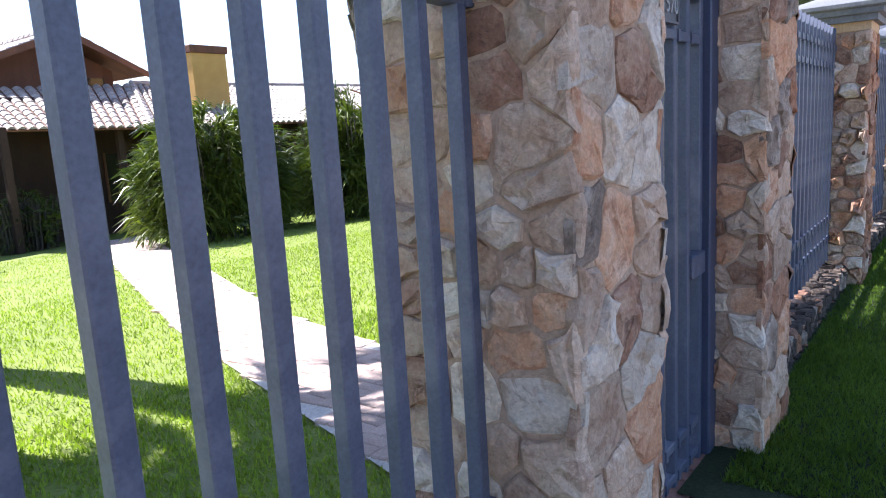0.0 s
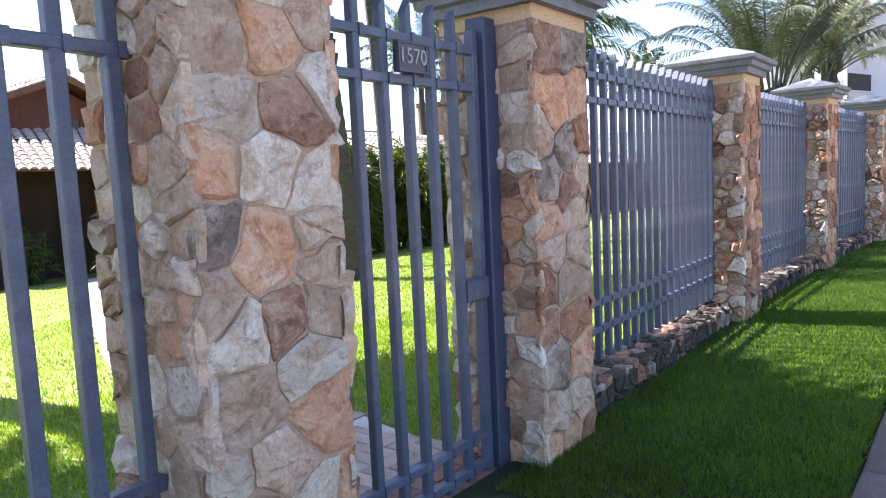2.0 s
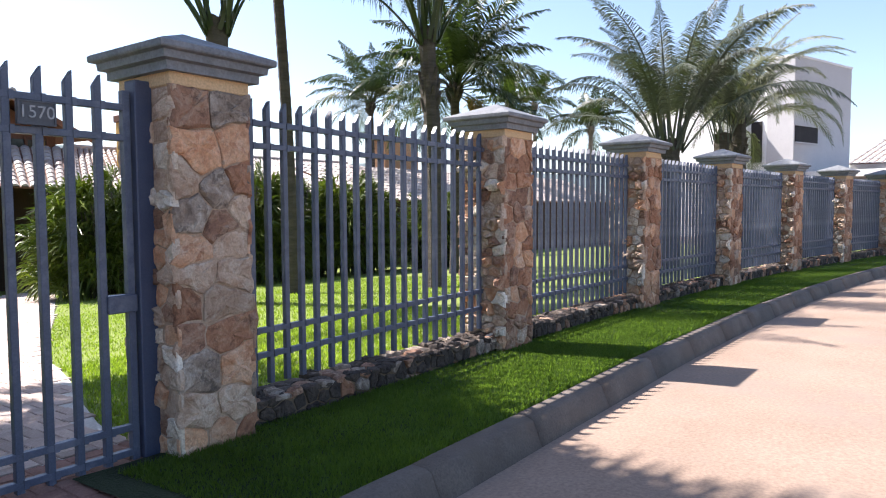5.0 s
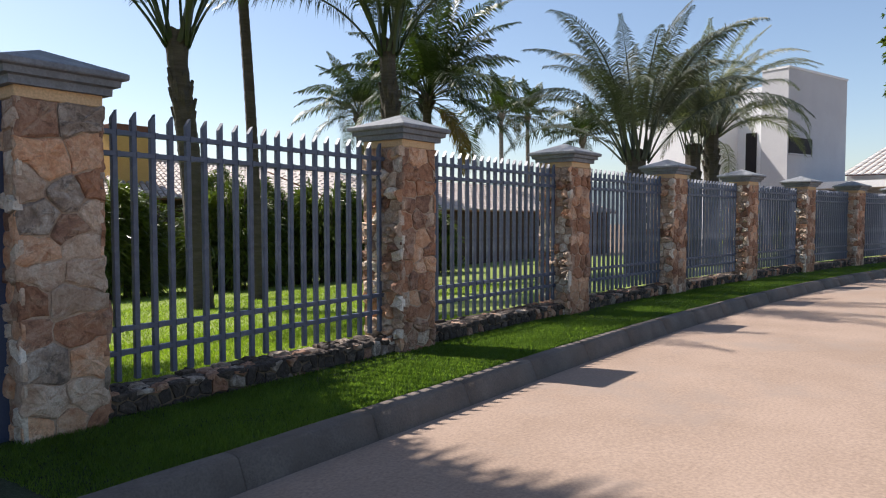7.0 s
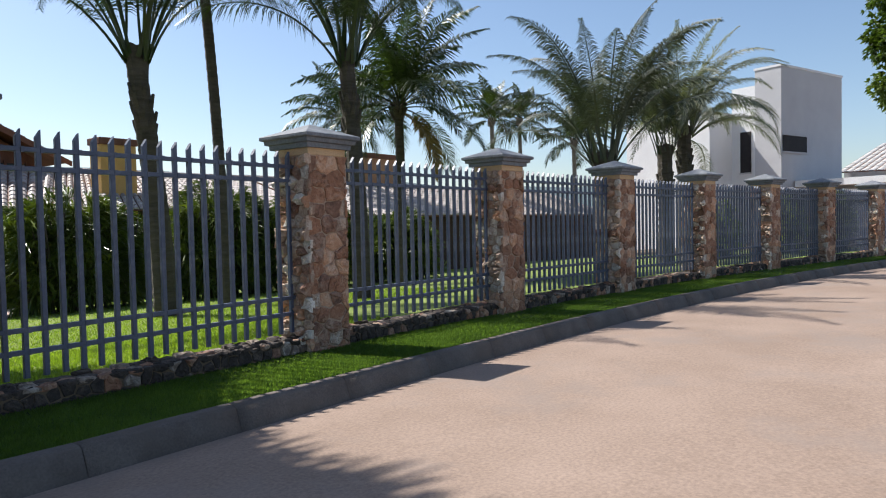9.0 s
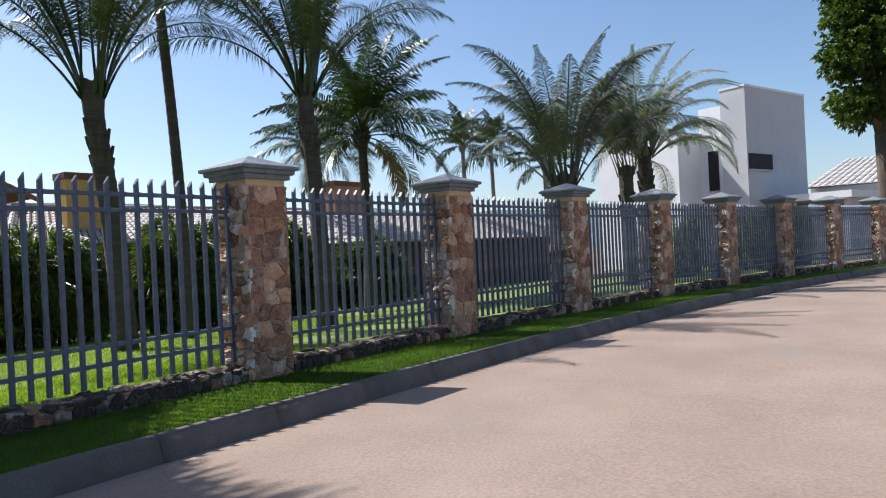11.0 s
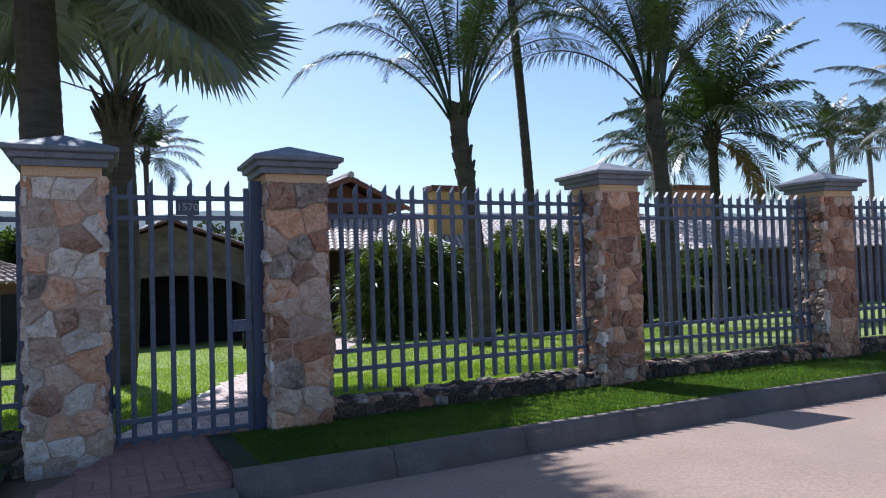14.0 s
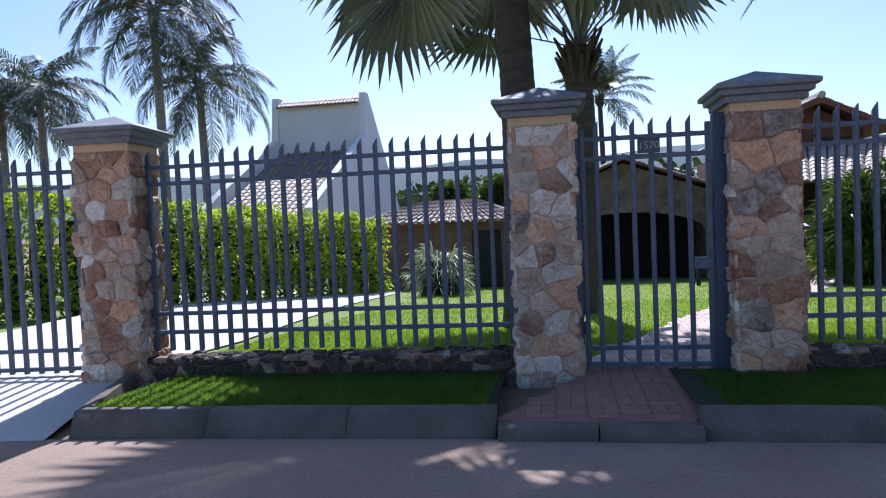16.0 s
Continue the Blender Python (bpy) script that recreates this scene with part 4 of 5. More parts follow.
def fan_leaf_mesh(r, petiole, seed, droop=0.5):
    """A palmate leaf along +x: stalk and a pleated disc of split segments."""
    rg = np.random.default_rng(seed)
    V, F = [], []
    for k in range(5):
        t = k / 4
        w = 0.022 * (1 - 0.5 * t)
        x, z = petiole * t, -0.12 * petiole * t * t
        V += [(x, -w, z), (x, w, z), (x, 0, z + w)]
    for k in range(4):
        for i in range(3):
            F.append((k * 3 + i, k * 3 + (i + 1) % 3, k * 3 + 3 + (i + 1) % 3, k * 3 + 3 + i))
    hx, hz = petiole, -0.12 * petiole
    n = 46
    for i in range(n):
        a0 = radians(-155 + 310 * i / n)
        a1 = radians(-155 + 310 * (i + 1) / n)
        am = (a0 + a1) / 2
        L = r * (0.82 + 0.18 * math.cos(am)) * rg.uniform(0.94, 1.04)
        o = len(V)

        def pt(a, rr, lift=0.0):
            q = rr / r
            return (hx + rr * math.cos(a), rr * math.sin(a), hz + lift - droop * r * 0.45 * q * q * (0.5 + 0.5 * abs(math.sin(a))) - 0.05 * r * (1 - math.cos(a)) * q)
        am2 = am + rg.uniform(-0.02, 0.02)
        V += [pt(am, 0.02), pt(a0, L * 0.74, -0.01), pt(am, L * 0.74, 0.02), pt(a1, L * 0.74, -0.01), pt(am2, L, -0.05 * r * rg.uniform(0.5, 2.5))]
        F += [(o, o + 1, o + 2), (o, o + 2, o + 3), (o + 1, o + 4, o + 2), (o + 2, o + 4, o + 3)]
    return mesh("fan_leaf", V, F, M_FAN)


FANS = [fan_leaf_mesh(1.15, 1.35, 3, 0.5), fan_leaf_mesh(1.15, 1.25, 4, 0.9), fan_leaf_mesh(0.75, 0.8, 5, 0.3)]


def fan_palm(x, y, top, r0, r1, leaves, label, seed, lean=(0, 0)):
    rng = random.Random(seed)
    bz = ground_z(y)
    p = thing("fan_palm", Matrix.Translation((x, y, bz)), label, "palm tree")
    h = top - bz
    part("trunk", trunk_mesh((0, 0, -0.1), (lean[0], lean[1], h), r0, r1, M_TRUNK, int(h / 0.15), 0.03, 14), p)
    g = Geo()
    for i in range(22):
        a = i * 2.4
        zz = h - 0.55 + 0.55 * i / 22
        b0 = Vector((lean[0] + r1 * 0.8 * math.cos(a), lean[1] + r1 * 0.8 * math.sin(a), zz - 0.1))
        b1 = Vector((lean[0] + (r1 + 0.16) * math.cos(a), lean[1] + (r1 + 0.16) * math.sin(a), zz + 0.3))
        g.tube([b0, b0.lerp(b1, 0.5), b1], [0.05, 0.04, 0.02], 5)
    part("leaf_base", g.mesh("leaf_base", M_TRUNK), p)
    for az, el, kind, s in leaves:
        m = Matrix.Translation((lean[0], lean[1], h - 0.05)) @ Matrix.Rotation(radians(az + rng.uniform(-5, 5)), 4, "Z") @ Matrix.Rotation(radians(-el), 4, "Y") @ Matrix.Rotation(radians(rng.uniform(-25, 25)), 4, "X") @ Matrix.Scale(s, 4)
        part("fan_leaf", FANS[kind], p, m=m)
    return p


crown = [(178, -34, 1, 1.35), (166, -30, 0, 1.3), (190, -26, 1, 1.25), (172, -14, 0, 1.3), (352, -30, 1, 1.35), (8, -24, 0, 1.25), (335, -16, 1, 1.25), (60, -15, 0, 1.1), (100, -25, 1, 1.1), (135, -16, 0, 1.2)]
crown += [(az, 8, 0, 1.2) for az in (12, 63, 115, 270, 300, 320, 345)] + [(az, 38, 0, 1.4) for az in (60, 100, 140, 170, 265)] + [(az, 38, 0, 1.28) for az in (10, 280, 300, 320, 345)] + [(360 * i / 7 + 20, 62, 0, 1.5) for i in range(7)]
crown += [(az, el, 0, 1.4) for az, el in ((-60, 48), (255, 60), (285, 50), (300, 55))] + [(200, 50, 0, 1.0), (228, 55, 0, 1.0), (182, 25, 0, 0.9)]
fan_palm(-2.08, 3.6, 5.75, 0.28, 0.2, crown, "thick-trunked fan palm with broad pleated leaves behind the railings", 2)
fan_palm(-1.15, 5.6, 3.95, 0.16, 0.22, [(51 * i, 60, 0, 1.6) for i in range(7)] + [(72 * i + 20, 76, 0, 1.6) for i in range(5)] + [(176, 22, 1, 1.2), (190, 48, 0, 1.5), (150, 45, 0, 1.5), (330, 46, 0, 1.5), (20, 44, 0, 1.4)], "shorter fan palm with spreading leaf stalks", 5)


# ---- shrubs ----
def tuft_cloud(centres, dirs, per, leaf_len, leaf_w, seed, droop=0.4):
    """Tufts of narrow leaves: per leaves out of each centre."""
    rg = np.random.default_rng(seed)
    n = len(centres) * per
    c = np.repeat(np.asarray(centres, float), per, 0)
    d = np.repeat(np.asarray(dirs, float), per, 0) + rg.normal(0, 0.55, (n, 3))
    d /= np.linalg.norm(d, axis=1)[:, None]
    L = leaf_len * rg.uniform(0.6, 1.15, n)[:, None]
    side = np.cross(d, rg.normal(0, 1, (n, 3)))
    side /= np.linalg.norm(side, axis=1)[:, None] + 1e-6
    w = leaf_w * rg.uniform(0.7, 1.2, n)[:, None]
    tip = c + d * L
    tip[:, 2] -= droop * L[:, 0]
    mid = c + d * L * 0.5
    v = np.stack([c, mid + side * w, tip, mid - side * w], 1).reshape(-1, 3)
    return v, np.arange(n * 4).reshape(n, 4)


def clump_shrub(x, y, rx, ry, h, label, seed, n=420, per=9, leaf_len=0.30, leaf_w=0.016, material=None, name="shrub"):
    rng = random.Random(seed)
    s = thing(name, Matrix.Translation((x, y, ground_z(y))), label, "shrub")
    g = Geo()
    for i in range(70):
        a, r = rng.uniform(0, 6.28), math.sqrt(rng.random())
        bx, by = rx * 0.7 * r * math.cos(a), ry * 0.7 * r * math.sin(a)
        g.tube([(bx, by, -0.05), (bx * 1.1, by * 1.1, h * 0.5), (bx * 1.25, by * 1.25, h * rng.uniform(0.7, 0.9))], [0.03, 0.028, 0.012], 5)
    part("cane_mass", g.mesh("cane_mass", M_TRUNK), s, kind="stuff")
    cs, ds = [], []
    for i in range(n):
        a = rng.uniform(0, 6.28)
        t = rng.random() ** 0.8
        crest = 0.82 + 0.42 * noise.noise(Vector((3 * math.cos(a), 3 * math.sin(a), seed * 1.7)))
        zz = h * (0.06 + 0.95 * t * crest)
        prof = math.sqrt(max(0.05, 1 - (max(t - 0.45, 0) / 0.62) ** 2)) * (0.86 + 0.5 * noise.noise(Vector((a * 2.5, t * 5, seed))))
        q = rng.uniform(0.5, 1.0)
        cs.append((rx * prof * q * math.cos(a), ry * prof * q * math.sin(a), zz))
        ds.append((math.cos(a) * 0.9, math.sin(a) * 0.9, 0.25 + 0.9 * t))
    v, f = tuft_cloud(cs, ds, per, leaf_len, leaf_w, seed)
    part("foliage", arr_mesh("foliage", v, f, material or M_SHRUB), s, kind="stuff")
    return s


clump_shrub(7.0, 13.6, 2.2, 1.4, 2.95, "dense bamboo-palm clump, sunlit yellow-green on top", 3, 1500, 12, 0.62, 0.022)
clump_shrub(10.6, 12.4, 1.9, 1.3, 3.2, "dark bamboo-palm clump beside the house", 4, 1300, 12, 0.62, 0.022)
clump_shrub(13.4, 11.8, 1.7, 1.2, 3.1, "dark leafy clump beside the house", 5, 1100, 12, 0.62, 0.022)
clump_shrub(16.2, 10.2, 1.6, 1.1, 2.3, "low mixed shrub with thin dark leaves", 6, 800, 10, 0.55, 0.02)
clump_shrub(4.8, 19.4, 1.2, 0.5, 1.7, "shaded plants under the veranda eave", 7, 120, 8, 0.45, 0.02)
clump_shrub(-4.9, 13.2, 0.75, 0.6, 1.2, "silvery spiky rosette shrub at the lawn's edge", 8, 60, 12, 0.75, 0.02, M_AGAVE, "rosette_plant")
clump_shrub(22.5, 1.6, 1.2, 0.8, 2.2, "leafy vine shrub showing above the railings", 9, 260, 9, 0.22, 0.03, M_HEDGE)
clump_shrub(25.5, 0.2, 1.5, 0.8, 2.3, "leafy shrub behind the far railings", 10, 300, 9, 0.22, 0.03, M_HEDGE)
clump_shrub(28.5, -1.0, 1.5, 0.8, 2.3, "leafy shrub behind the far railings", 12, 300, 9, 0.22, 0.03, M_HEDGE)


def hedge(x0, y0, x1, y1, h0, h1, depth, seed, label):
    """A clipped hedge between two points: leaves over an uneven wall of near-black twigs holding its inner shade."""
    rg = np.random.default_rng(seed)
    n = 14000
    t = rg.uniform(0, 1, n)
    face = rg.uniform(0, 1, n)
    ln = math.hypot(x1 - x0, y1 - y0)
    nx, ny = (y1 - y0) / ln, -(x1 - x0) / ln
    h = h0 + (h1 - h0) * t
    h = h * (1 + 0.05 * np.sin(t * 31) + 0.035 * np.sin(t * 77 + 1) + 0.03 * np.sin(t * 140))
    z = np.where(face < 0.75, rg.uniform(0, 1, n) * h, h * rg.uniform(0.95, 1.03, n))
    off = np.where(face < 0.75, depth / 2 * np.where(rg.uniform(0, 1, n) < 0.8, 1, -1), rg.uniform(-depth / 2, depth / 2, n)) * (1 + 0.12 * np.sin(t * 45 + z * 4)) + rg.normal(0, 0.10, n)
    x = x0 + (x1 - x0) * t + nx * off
    y = y0 + (y1 - y0) * t + ny * off
    c = np.stack([x, y, ground_z(y0) * (1 - t) + ground_z(y1) * t + z], 1)
    d = np.stack([nx * np.sign(off), ny * np.sign(off), np.full(n, 0.6)], 1)
    v, f = tuft_cloud(c, d, 4, 0.13, 0.03, seed, 0.2)
    hd = thing("hedge", None, label, "hedge")
    part("foliage", arr_mesh("foliage", v, f, M_HEDGE), hd, kind="stuff")
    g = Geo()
    # thick near-black tubes: the inner shade of the hedge put into twigs
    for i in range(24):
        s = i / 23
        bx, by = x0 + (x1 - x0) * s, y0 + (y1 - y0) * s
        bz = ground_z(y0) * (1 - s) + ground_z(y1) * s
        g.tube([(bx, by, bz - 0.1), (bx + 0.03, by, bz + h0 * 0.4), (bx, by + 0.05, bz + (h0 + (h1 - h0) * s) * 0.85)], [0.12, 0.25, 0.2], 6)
    part("twig_shade_core", g.mesh("twig_shade_core", M_DARK), hd, kind="stuff")


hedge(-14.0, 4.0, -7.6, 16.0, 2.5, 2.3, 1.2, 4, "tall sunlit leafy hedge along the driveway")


# ---- roofs and houses ----
def tile_roof(name, corners, parent, label, pitch=0.24, run=0.38, thick=0.05, material=None):
    """Barrel tiles on a four-cornered slope: eave left, eave right, ridge right, ridge left."""
    a, b, c, d = [Vector(p) for p in corners]
    up = ((c + d) / 2 - (a + b) / 2)
    nrm = (b - a).cross(up).normalized()
    if nrm.z < 0:
        nrm = -nrm
    cols = max(2, int((b - a).length / pitch))
    rows = max(2, int(up.length / run))
    g = Geo()
    for i in range(cols):
        for j in range(rows):
            s0, s1 = j / rows, (j + 1.12) / rows
            def P(u, v, w, hgt):
                e = a.lerp(b, u)
                r = d.lerp(c, u)
                return e.lerp(r, min(v, 1.02)) + nrm * hgt
            u0, u1 = i / cols, (i + 1) / cols
            hs = [0.0, 0.055, 0.075, 0.055, 0.0]
            o = len(g.v)
            for k, q in enumerate((0.04, 0.24, 0.48, 0.72, 0.92)):
                u = u0 + (u1 - u0) * q
                g.v.append(tuple(P(u, s0, 0, hs[k] + 0.022)))
            for k, q in enumerate((0.09, 0.27, 0.48, 0.69, 0.87)):
                u = u0 + (u1 - u0) * q
                g.v.append(tuple(P(u, s1, 0, hs[k] * 0.85)))
            for k in range(4):
                g.f.append((o + k, o + k + 1, o + k + 6, o + k + 5))
            g.f.append((o, o + 1, o + 2, o + 3, o + 4)[::-1])
    ob = part("roof_tiles", g.mesh("roof_tiles", material or M_TILE), parent, label, kind="stuff")
    s = Geo()
    low = [v - nrm * thick for v in (a, b, c, d)]
    s.add([*(v - nrm * 0.004 for v in (a, b, c, d)), *low], [(0, 1, 2, 3), (7, 6, 5, 4), (0, 4, 5, 1), (1, 5, 6, 2), (2, 6, 7, 3), (3, 7, 4, 0)])
    part("roof_deck", s.mesh("roof_deck", M_WOOD), parent, "dark timber eave")
    return ob


def ridge(parent, p, q, r=0.11):
    p, q = Vector(p), Vector(q)
    n = max(2, int((q - p).length / 0.4))
    g = Geo()
    for i in range(n):
        g.tube([p.lerp(q, i / n), p.lerp(q, (i + 1.1) / n)], [r, r * 0.85], 8)
    part("ridge_tiles", g.mesh("ridge_tiles", M_TILE), parent, kind="stuff")


HB = -1.3
house = thing("house", None, "low brown house under weathered barrel-tile roofs", "house")
tile_roof("roof", [(8.2, 18.2, 2.0), (24.5, 17.2, 2.0), (24.5, 22.5, 3.7), (10.2, 22.5, 3.6)], house, "grey-brown barrel tiles bright in the sun")
ridge(house, (10.2, 22.5, 3.65), (24.5, 22.5, 3.75))
ridge(house, (8.2, 18.2, 2.06), (10.2, 22.5, 3.68))
tile_roof("roof", [(4.2, 19.2, 2.1), (8.2, 18.2, 2.0), (10.2, 22.5, 3.6), (4.2, 22.5, 3.35)], house, "veranda roof of old barrel tiles")
part("wall", Geo().box(4.4, 24.3, 21.4, 21.6, HB, 3.1).mesh("wall", M_SHADEWOOD), house, "brown wall with eave shade put into its colour")
part("wall", Geo().box(4.4, 4.6, 21.6, 26, HB, 3.2).mesh("wall", M_WOOD), house)
for x in (4.5, 7.6, 11.0, 14.6, 18.2, 22.0):
    part("post", Geo().box(x - 0.09, x + 0.09, 18.9, 19.08, HB, 2.15).mesh("post", M_SHADEWOOD), house, "timber veranda post with eave shade put into its colour")
for x in (9.0, 12.6, 16.3, 20.0):
    w = part("window", Geo().box(x - 0.7, x + 0.7, 21.36, 21.396, -0.2, 1.3).mesh("window", M_GLASS), house, "dark window")
    g = Geo()
    for q in (x - 0.72, x, x + 0.72):
        g.box(q - 0.04, q + 0.04, 21.32, 21.36, -0.25, 1.35)
    part("frame", g.mesh("frame", M_WOOD), w)

# gabled upper storey
GX, GY = 8.3, 23.5
part("wall", Geo().add([(6.1, GY, 1.5), (10.1, GY, 1.5), (10.1, GY, 4.15), (GX, GY, 5.1), (5.8, GY, 4.15), (5.8, GY + 5, 1.5), (10.1, GY + 5, 1.5), (10.1, GY + 5, 4.15), (GX, GY + 5, 5.1), (5.8, GY + 5, 4.15)],
                       [(0, 1, 2, 3, 4), (9, 8, 7, 6, 5), (1, 6, 7, 2), (5, 0, 4, 9), (2, 7, 8, 3), (3, 8, 9, 4), (0, 5, 6, 1)]).mesh("wall", M_WOOD), house, "reddish brown gable wall")
tile_roof("roof", [(11.0, GY - 0.9, 4.0), (11.0, GY + 5.4, 4.0), (GX, GY + 5.4, 5.35), (GX, GY - 0.9, 5.35)], house, "gable roof of old tiles")
tile_roof("roof", [(5.0, GY + 5.4, 4.0), (5.0, GY - 0.9, 4.0), (GX, GY - 0.9, 5.35), (GX, GY + 5.4, 5.35)], house, "gable roof of old tiles")
ridge(house, (GX, GY - 1.0, 5.42), (GX, GY + 5.4, 5.42), 0.14)
w = part("window", Geo().box(8.35, 9.75, GY - 0.03, GY - 0.004, 2.7, 3.9).mesh("window", M_GLASS), house, "upper window")
g = Geo()
for q in (8.3, 9.05, 9.8):
    g.box(q - 0.05, q + 0.05, GY - 0.08, GY - 0.03, 2.6, 4.0)
part("frame", g.mesh("frame", M_WOOD), w)
part("bargeboard", Geo().add([(4.9, GY - 0.93, 3.82), (4.9, GY - 0.93, 4.02), (GX, GY - 0.93, 5.36), (GX, GY - 0.93, 5.12), (11.1, GY - 0.93, 4.02), (11.1, GY - 0.93, 3.82),
                              (4.9, GY - 0.88, 3.82), (4.9, GY - 0.88, 4.02), (GX, GY - 0.88, 5.36), (GX, GY - 0.88, 5.12), (11.1, GY - 0.88, 4.02), (11.1, GY - 0.88, 3.82)],
                             [(0, 3, 2, 1), (3, 5, 4, 2), (7, 8, 9, 6), (8, 10, 11, 9), (0, 6, 9, 3), (3, 9, 11, 5)]).mesh("bargeboard", M_WOOD), house, "reddish timber bargeboard")


def chimney(x, y, w, d, z0, z1, material, label):
    c = thing("chimney", Matrix.Translation((x, y, 0)), label, "chimney")
    part("chimney_body", Geo().box(0, w, 0, d, z0, z1 - 0.25, 0.01).mesh("chimney_body", material), c)
    part("crown", Geo().box(-0.06, w + 0.06, -0.06, d + 0.06, z1 - 0.25, z1, 0.02).mesh("crown", M_WOOD), c, "brown brick crown")
    return c


chimney(10.8, 19.7, 1.35, 0.8, 1.9, 4.68, M_YELLOW, "wide ochre rendered chimney with a brown top")
chimney(23.6, 19.0, 2.6, 1.0, 2.0, 4.95, M_ORANGE, "broad terracotta chimney block above the roof")

# stone pavilion with a gable
pav = thing("stone_pavilion", Matrix.Translation((-0.55, 0, 0)), "stone gabled pavilion with dark open front", "pavilion")
g = Geo()
arch = [(-1.25, 0.55)] + [(1.5 - 2.75 * math.cos(radians(18 * i)), 0.55 + 0.75 * math.sin(radians(18 * i))) for i in range(1, 10)] + [(4.25, 0.55)]
outer = [(-1.6, 2.0 + (3.15 - 2.0) * 0)] + [(x, 3.15 - 1.15 * abs(x - 1.35) / 3.1) for x, _z in arch[1:-1]] + [(4.6, 1.95)]
outer[5] = (1.35, 3.15)
for yq in (21.0, 21.3):
    g.v += [(x, yq, z) for x, z in arch] + [(x, yq, z) for x, z in outer]
k = len(arch)
for i in range(k - 1):
    g.f += [(i, i + 1, k + i + 1, k + i), (3 * k + i, 3 * k + i + 1, 2 * k + i + 1, 2 * k + i), (i, 2 * k + i, 2 * k + i + 1, i + 1), (k + i, k + i + 1, 3 * k + i + 1, 3 * k + i)]
g.f += [(0, k, 3 * k, 2 * k), (k - 1, 3 * k - 1, 4 * k - 1, 2 * k - 1)]
part("gable", g.mesh("gable", M_RUBBLE), pav, "rubble stone gable over a wide arch")
for x in (-1.6, 4.25):
    part("pier", Geo().box(x, x + 0.35, 21.0, 21.3, -1.6, 0.55).mesh("pier", M_RUBBLE), pav)
# near-black back wall: the shade behind the arch put into its colour
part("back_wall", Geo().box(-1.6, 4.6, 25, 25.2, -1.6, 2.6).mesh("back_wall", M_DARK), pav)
for x in (-1.6, 4.4):
    part("side_wall", Geo().box(x, x + 0.2, 21.3, 25, -1.6, 2.0).mesh("side_wall", M_RUBBLE), pav)
tile_roof("roof", [(5.1, 20.5, 1.95), (5.1, 25.4, 1.95), (1.35, 25.4, 3.3), (1.35, 20.5, 3.3)], pav, "old barrel tiles", material=M_TILE_BROWN)
tile_roof("roof", [(-2.1, 25.4, 1.95), (-2.1, 20.5, 1.95), (1.35, 20.5, 3.3), (1.35, 25.4, 3.3)], pav, "old barrel tiles", material=M_TILE_BROWN)
ridge(pav, (1.35, 20.4, 3.36), (1.35, 25.4, 3.36))

# garden shed
shed = thing("garden_shed", None, "brown brick outbuilding with a hipped tile roof", "shed")
part("wall", Geo().box(-8.3, -3.2, 18.2, 21.5, -1.5, 1.25).mesh("wall", M_SHEDBRICK), shed)
# sheet on the wall, its near black painting the shade of a doorway
part("door", Geo().box(-4.6, -3.6, 18.14, 18.2, -1.3, 0.9).mesh("door", M_DARK), shed, "dark doorway, inner shade as a near-black sheet")
tile_roof("roof", [(-8.9, 17.6, 1.22), (-2.6, 17.6, 1.22), (-4.6, 19.8, 2.0), (-6.6, 19.8, 2.0)], shed, "brown barrel tiles", material=M_TILE_BROWN)
tile_roof("roof", [(-8.9, 22.0, 1.22), (-8.9, 17.6, 1.22), (-6.6, 19.8, 2.0), (-6.6, 19.82, 2.0)], shed, "brown barrel tiles", material=M_TILE_BROWN)
tile_roof("roof", [(-2.6, 17.6, 1.22), (-2.6, 22.0, 1.22), (-4.6, 19.82, 2.0), (-4.6, 19.8, 2.0)], shed, "brown barrel tiles", material=M_TILE_BROWN)

# white house with a steep tiled roof between tall side walls
wh = thing("white_house", None, "white house with tall sloping side walls and a steep tiled roof", "house")


def side_wall(x0, x1):
    prof = [(25.3, -2.2), (44, -2.2), (44, 1.6), (36.0, 9.35), (35.4, 9.35), (35.0, 6.7), (25.3, 2.2)]
    v = [(x0, y, z) for y, z in prof] + [(x1, y, z) for y, z in prof]
    n = len(prof)
    f = [tuple(range(n)), tuple(range(n, 2 * n))[::-1]] + [(i, n + i, n + (i + 1) % n, (i + 1) % n) for i in range(n)]
    part("side_wall", Geo().add(v, f).mesh("side_wall", M_WHITE), wh, "smooth white sloping wall")


side_wall(-19.0, -18.6)
side_wall(-13.4, -13.0)
part("upper_wall", Geo().box(-18.6, -13.4, 35.3, 35.6, 5.6, 8.75).mesh("upper_wall", M_WHITE), wh)
tile_roof("roof", [(-18.6, 25.5, 1.6), (-13.4, 25.5, 1.6), (-13.4, 35.2, 5.85), (-18.6, 35.2, 5.85)], wh, "steep brown tiled roof", 0.37, 0.5, material=M_TILE_BROWN)
tile_roof("roof", [(-18.6, 35.0, 8.7), (-13.4, 35.0, 8.7), (-13.4, 36.0, 9.2), (-18.6, 36.0, 9.2)], wh, "short tiled eave", material=M_TILE_BROWN)
part("lower_wall", Geo().box(-18.6, -13.4, 25.8, 26.0, -2.2, 1.6).mesh("lower_wall", M_WHITE), wh)

# white modern house beyond the end of the fence
mh = thing("modern_house", Matrix.Translation((50, 5.3, 0)) @ Matrix.Rotation(radians(-17.8), 4, "Z"), "white cubic modern house with small dark windows", "house")


def box_part(name, b, material, label=""):
    return part(name, Geo().box(*b).mesh(name, material), mh, label)


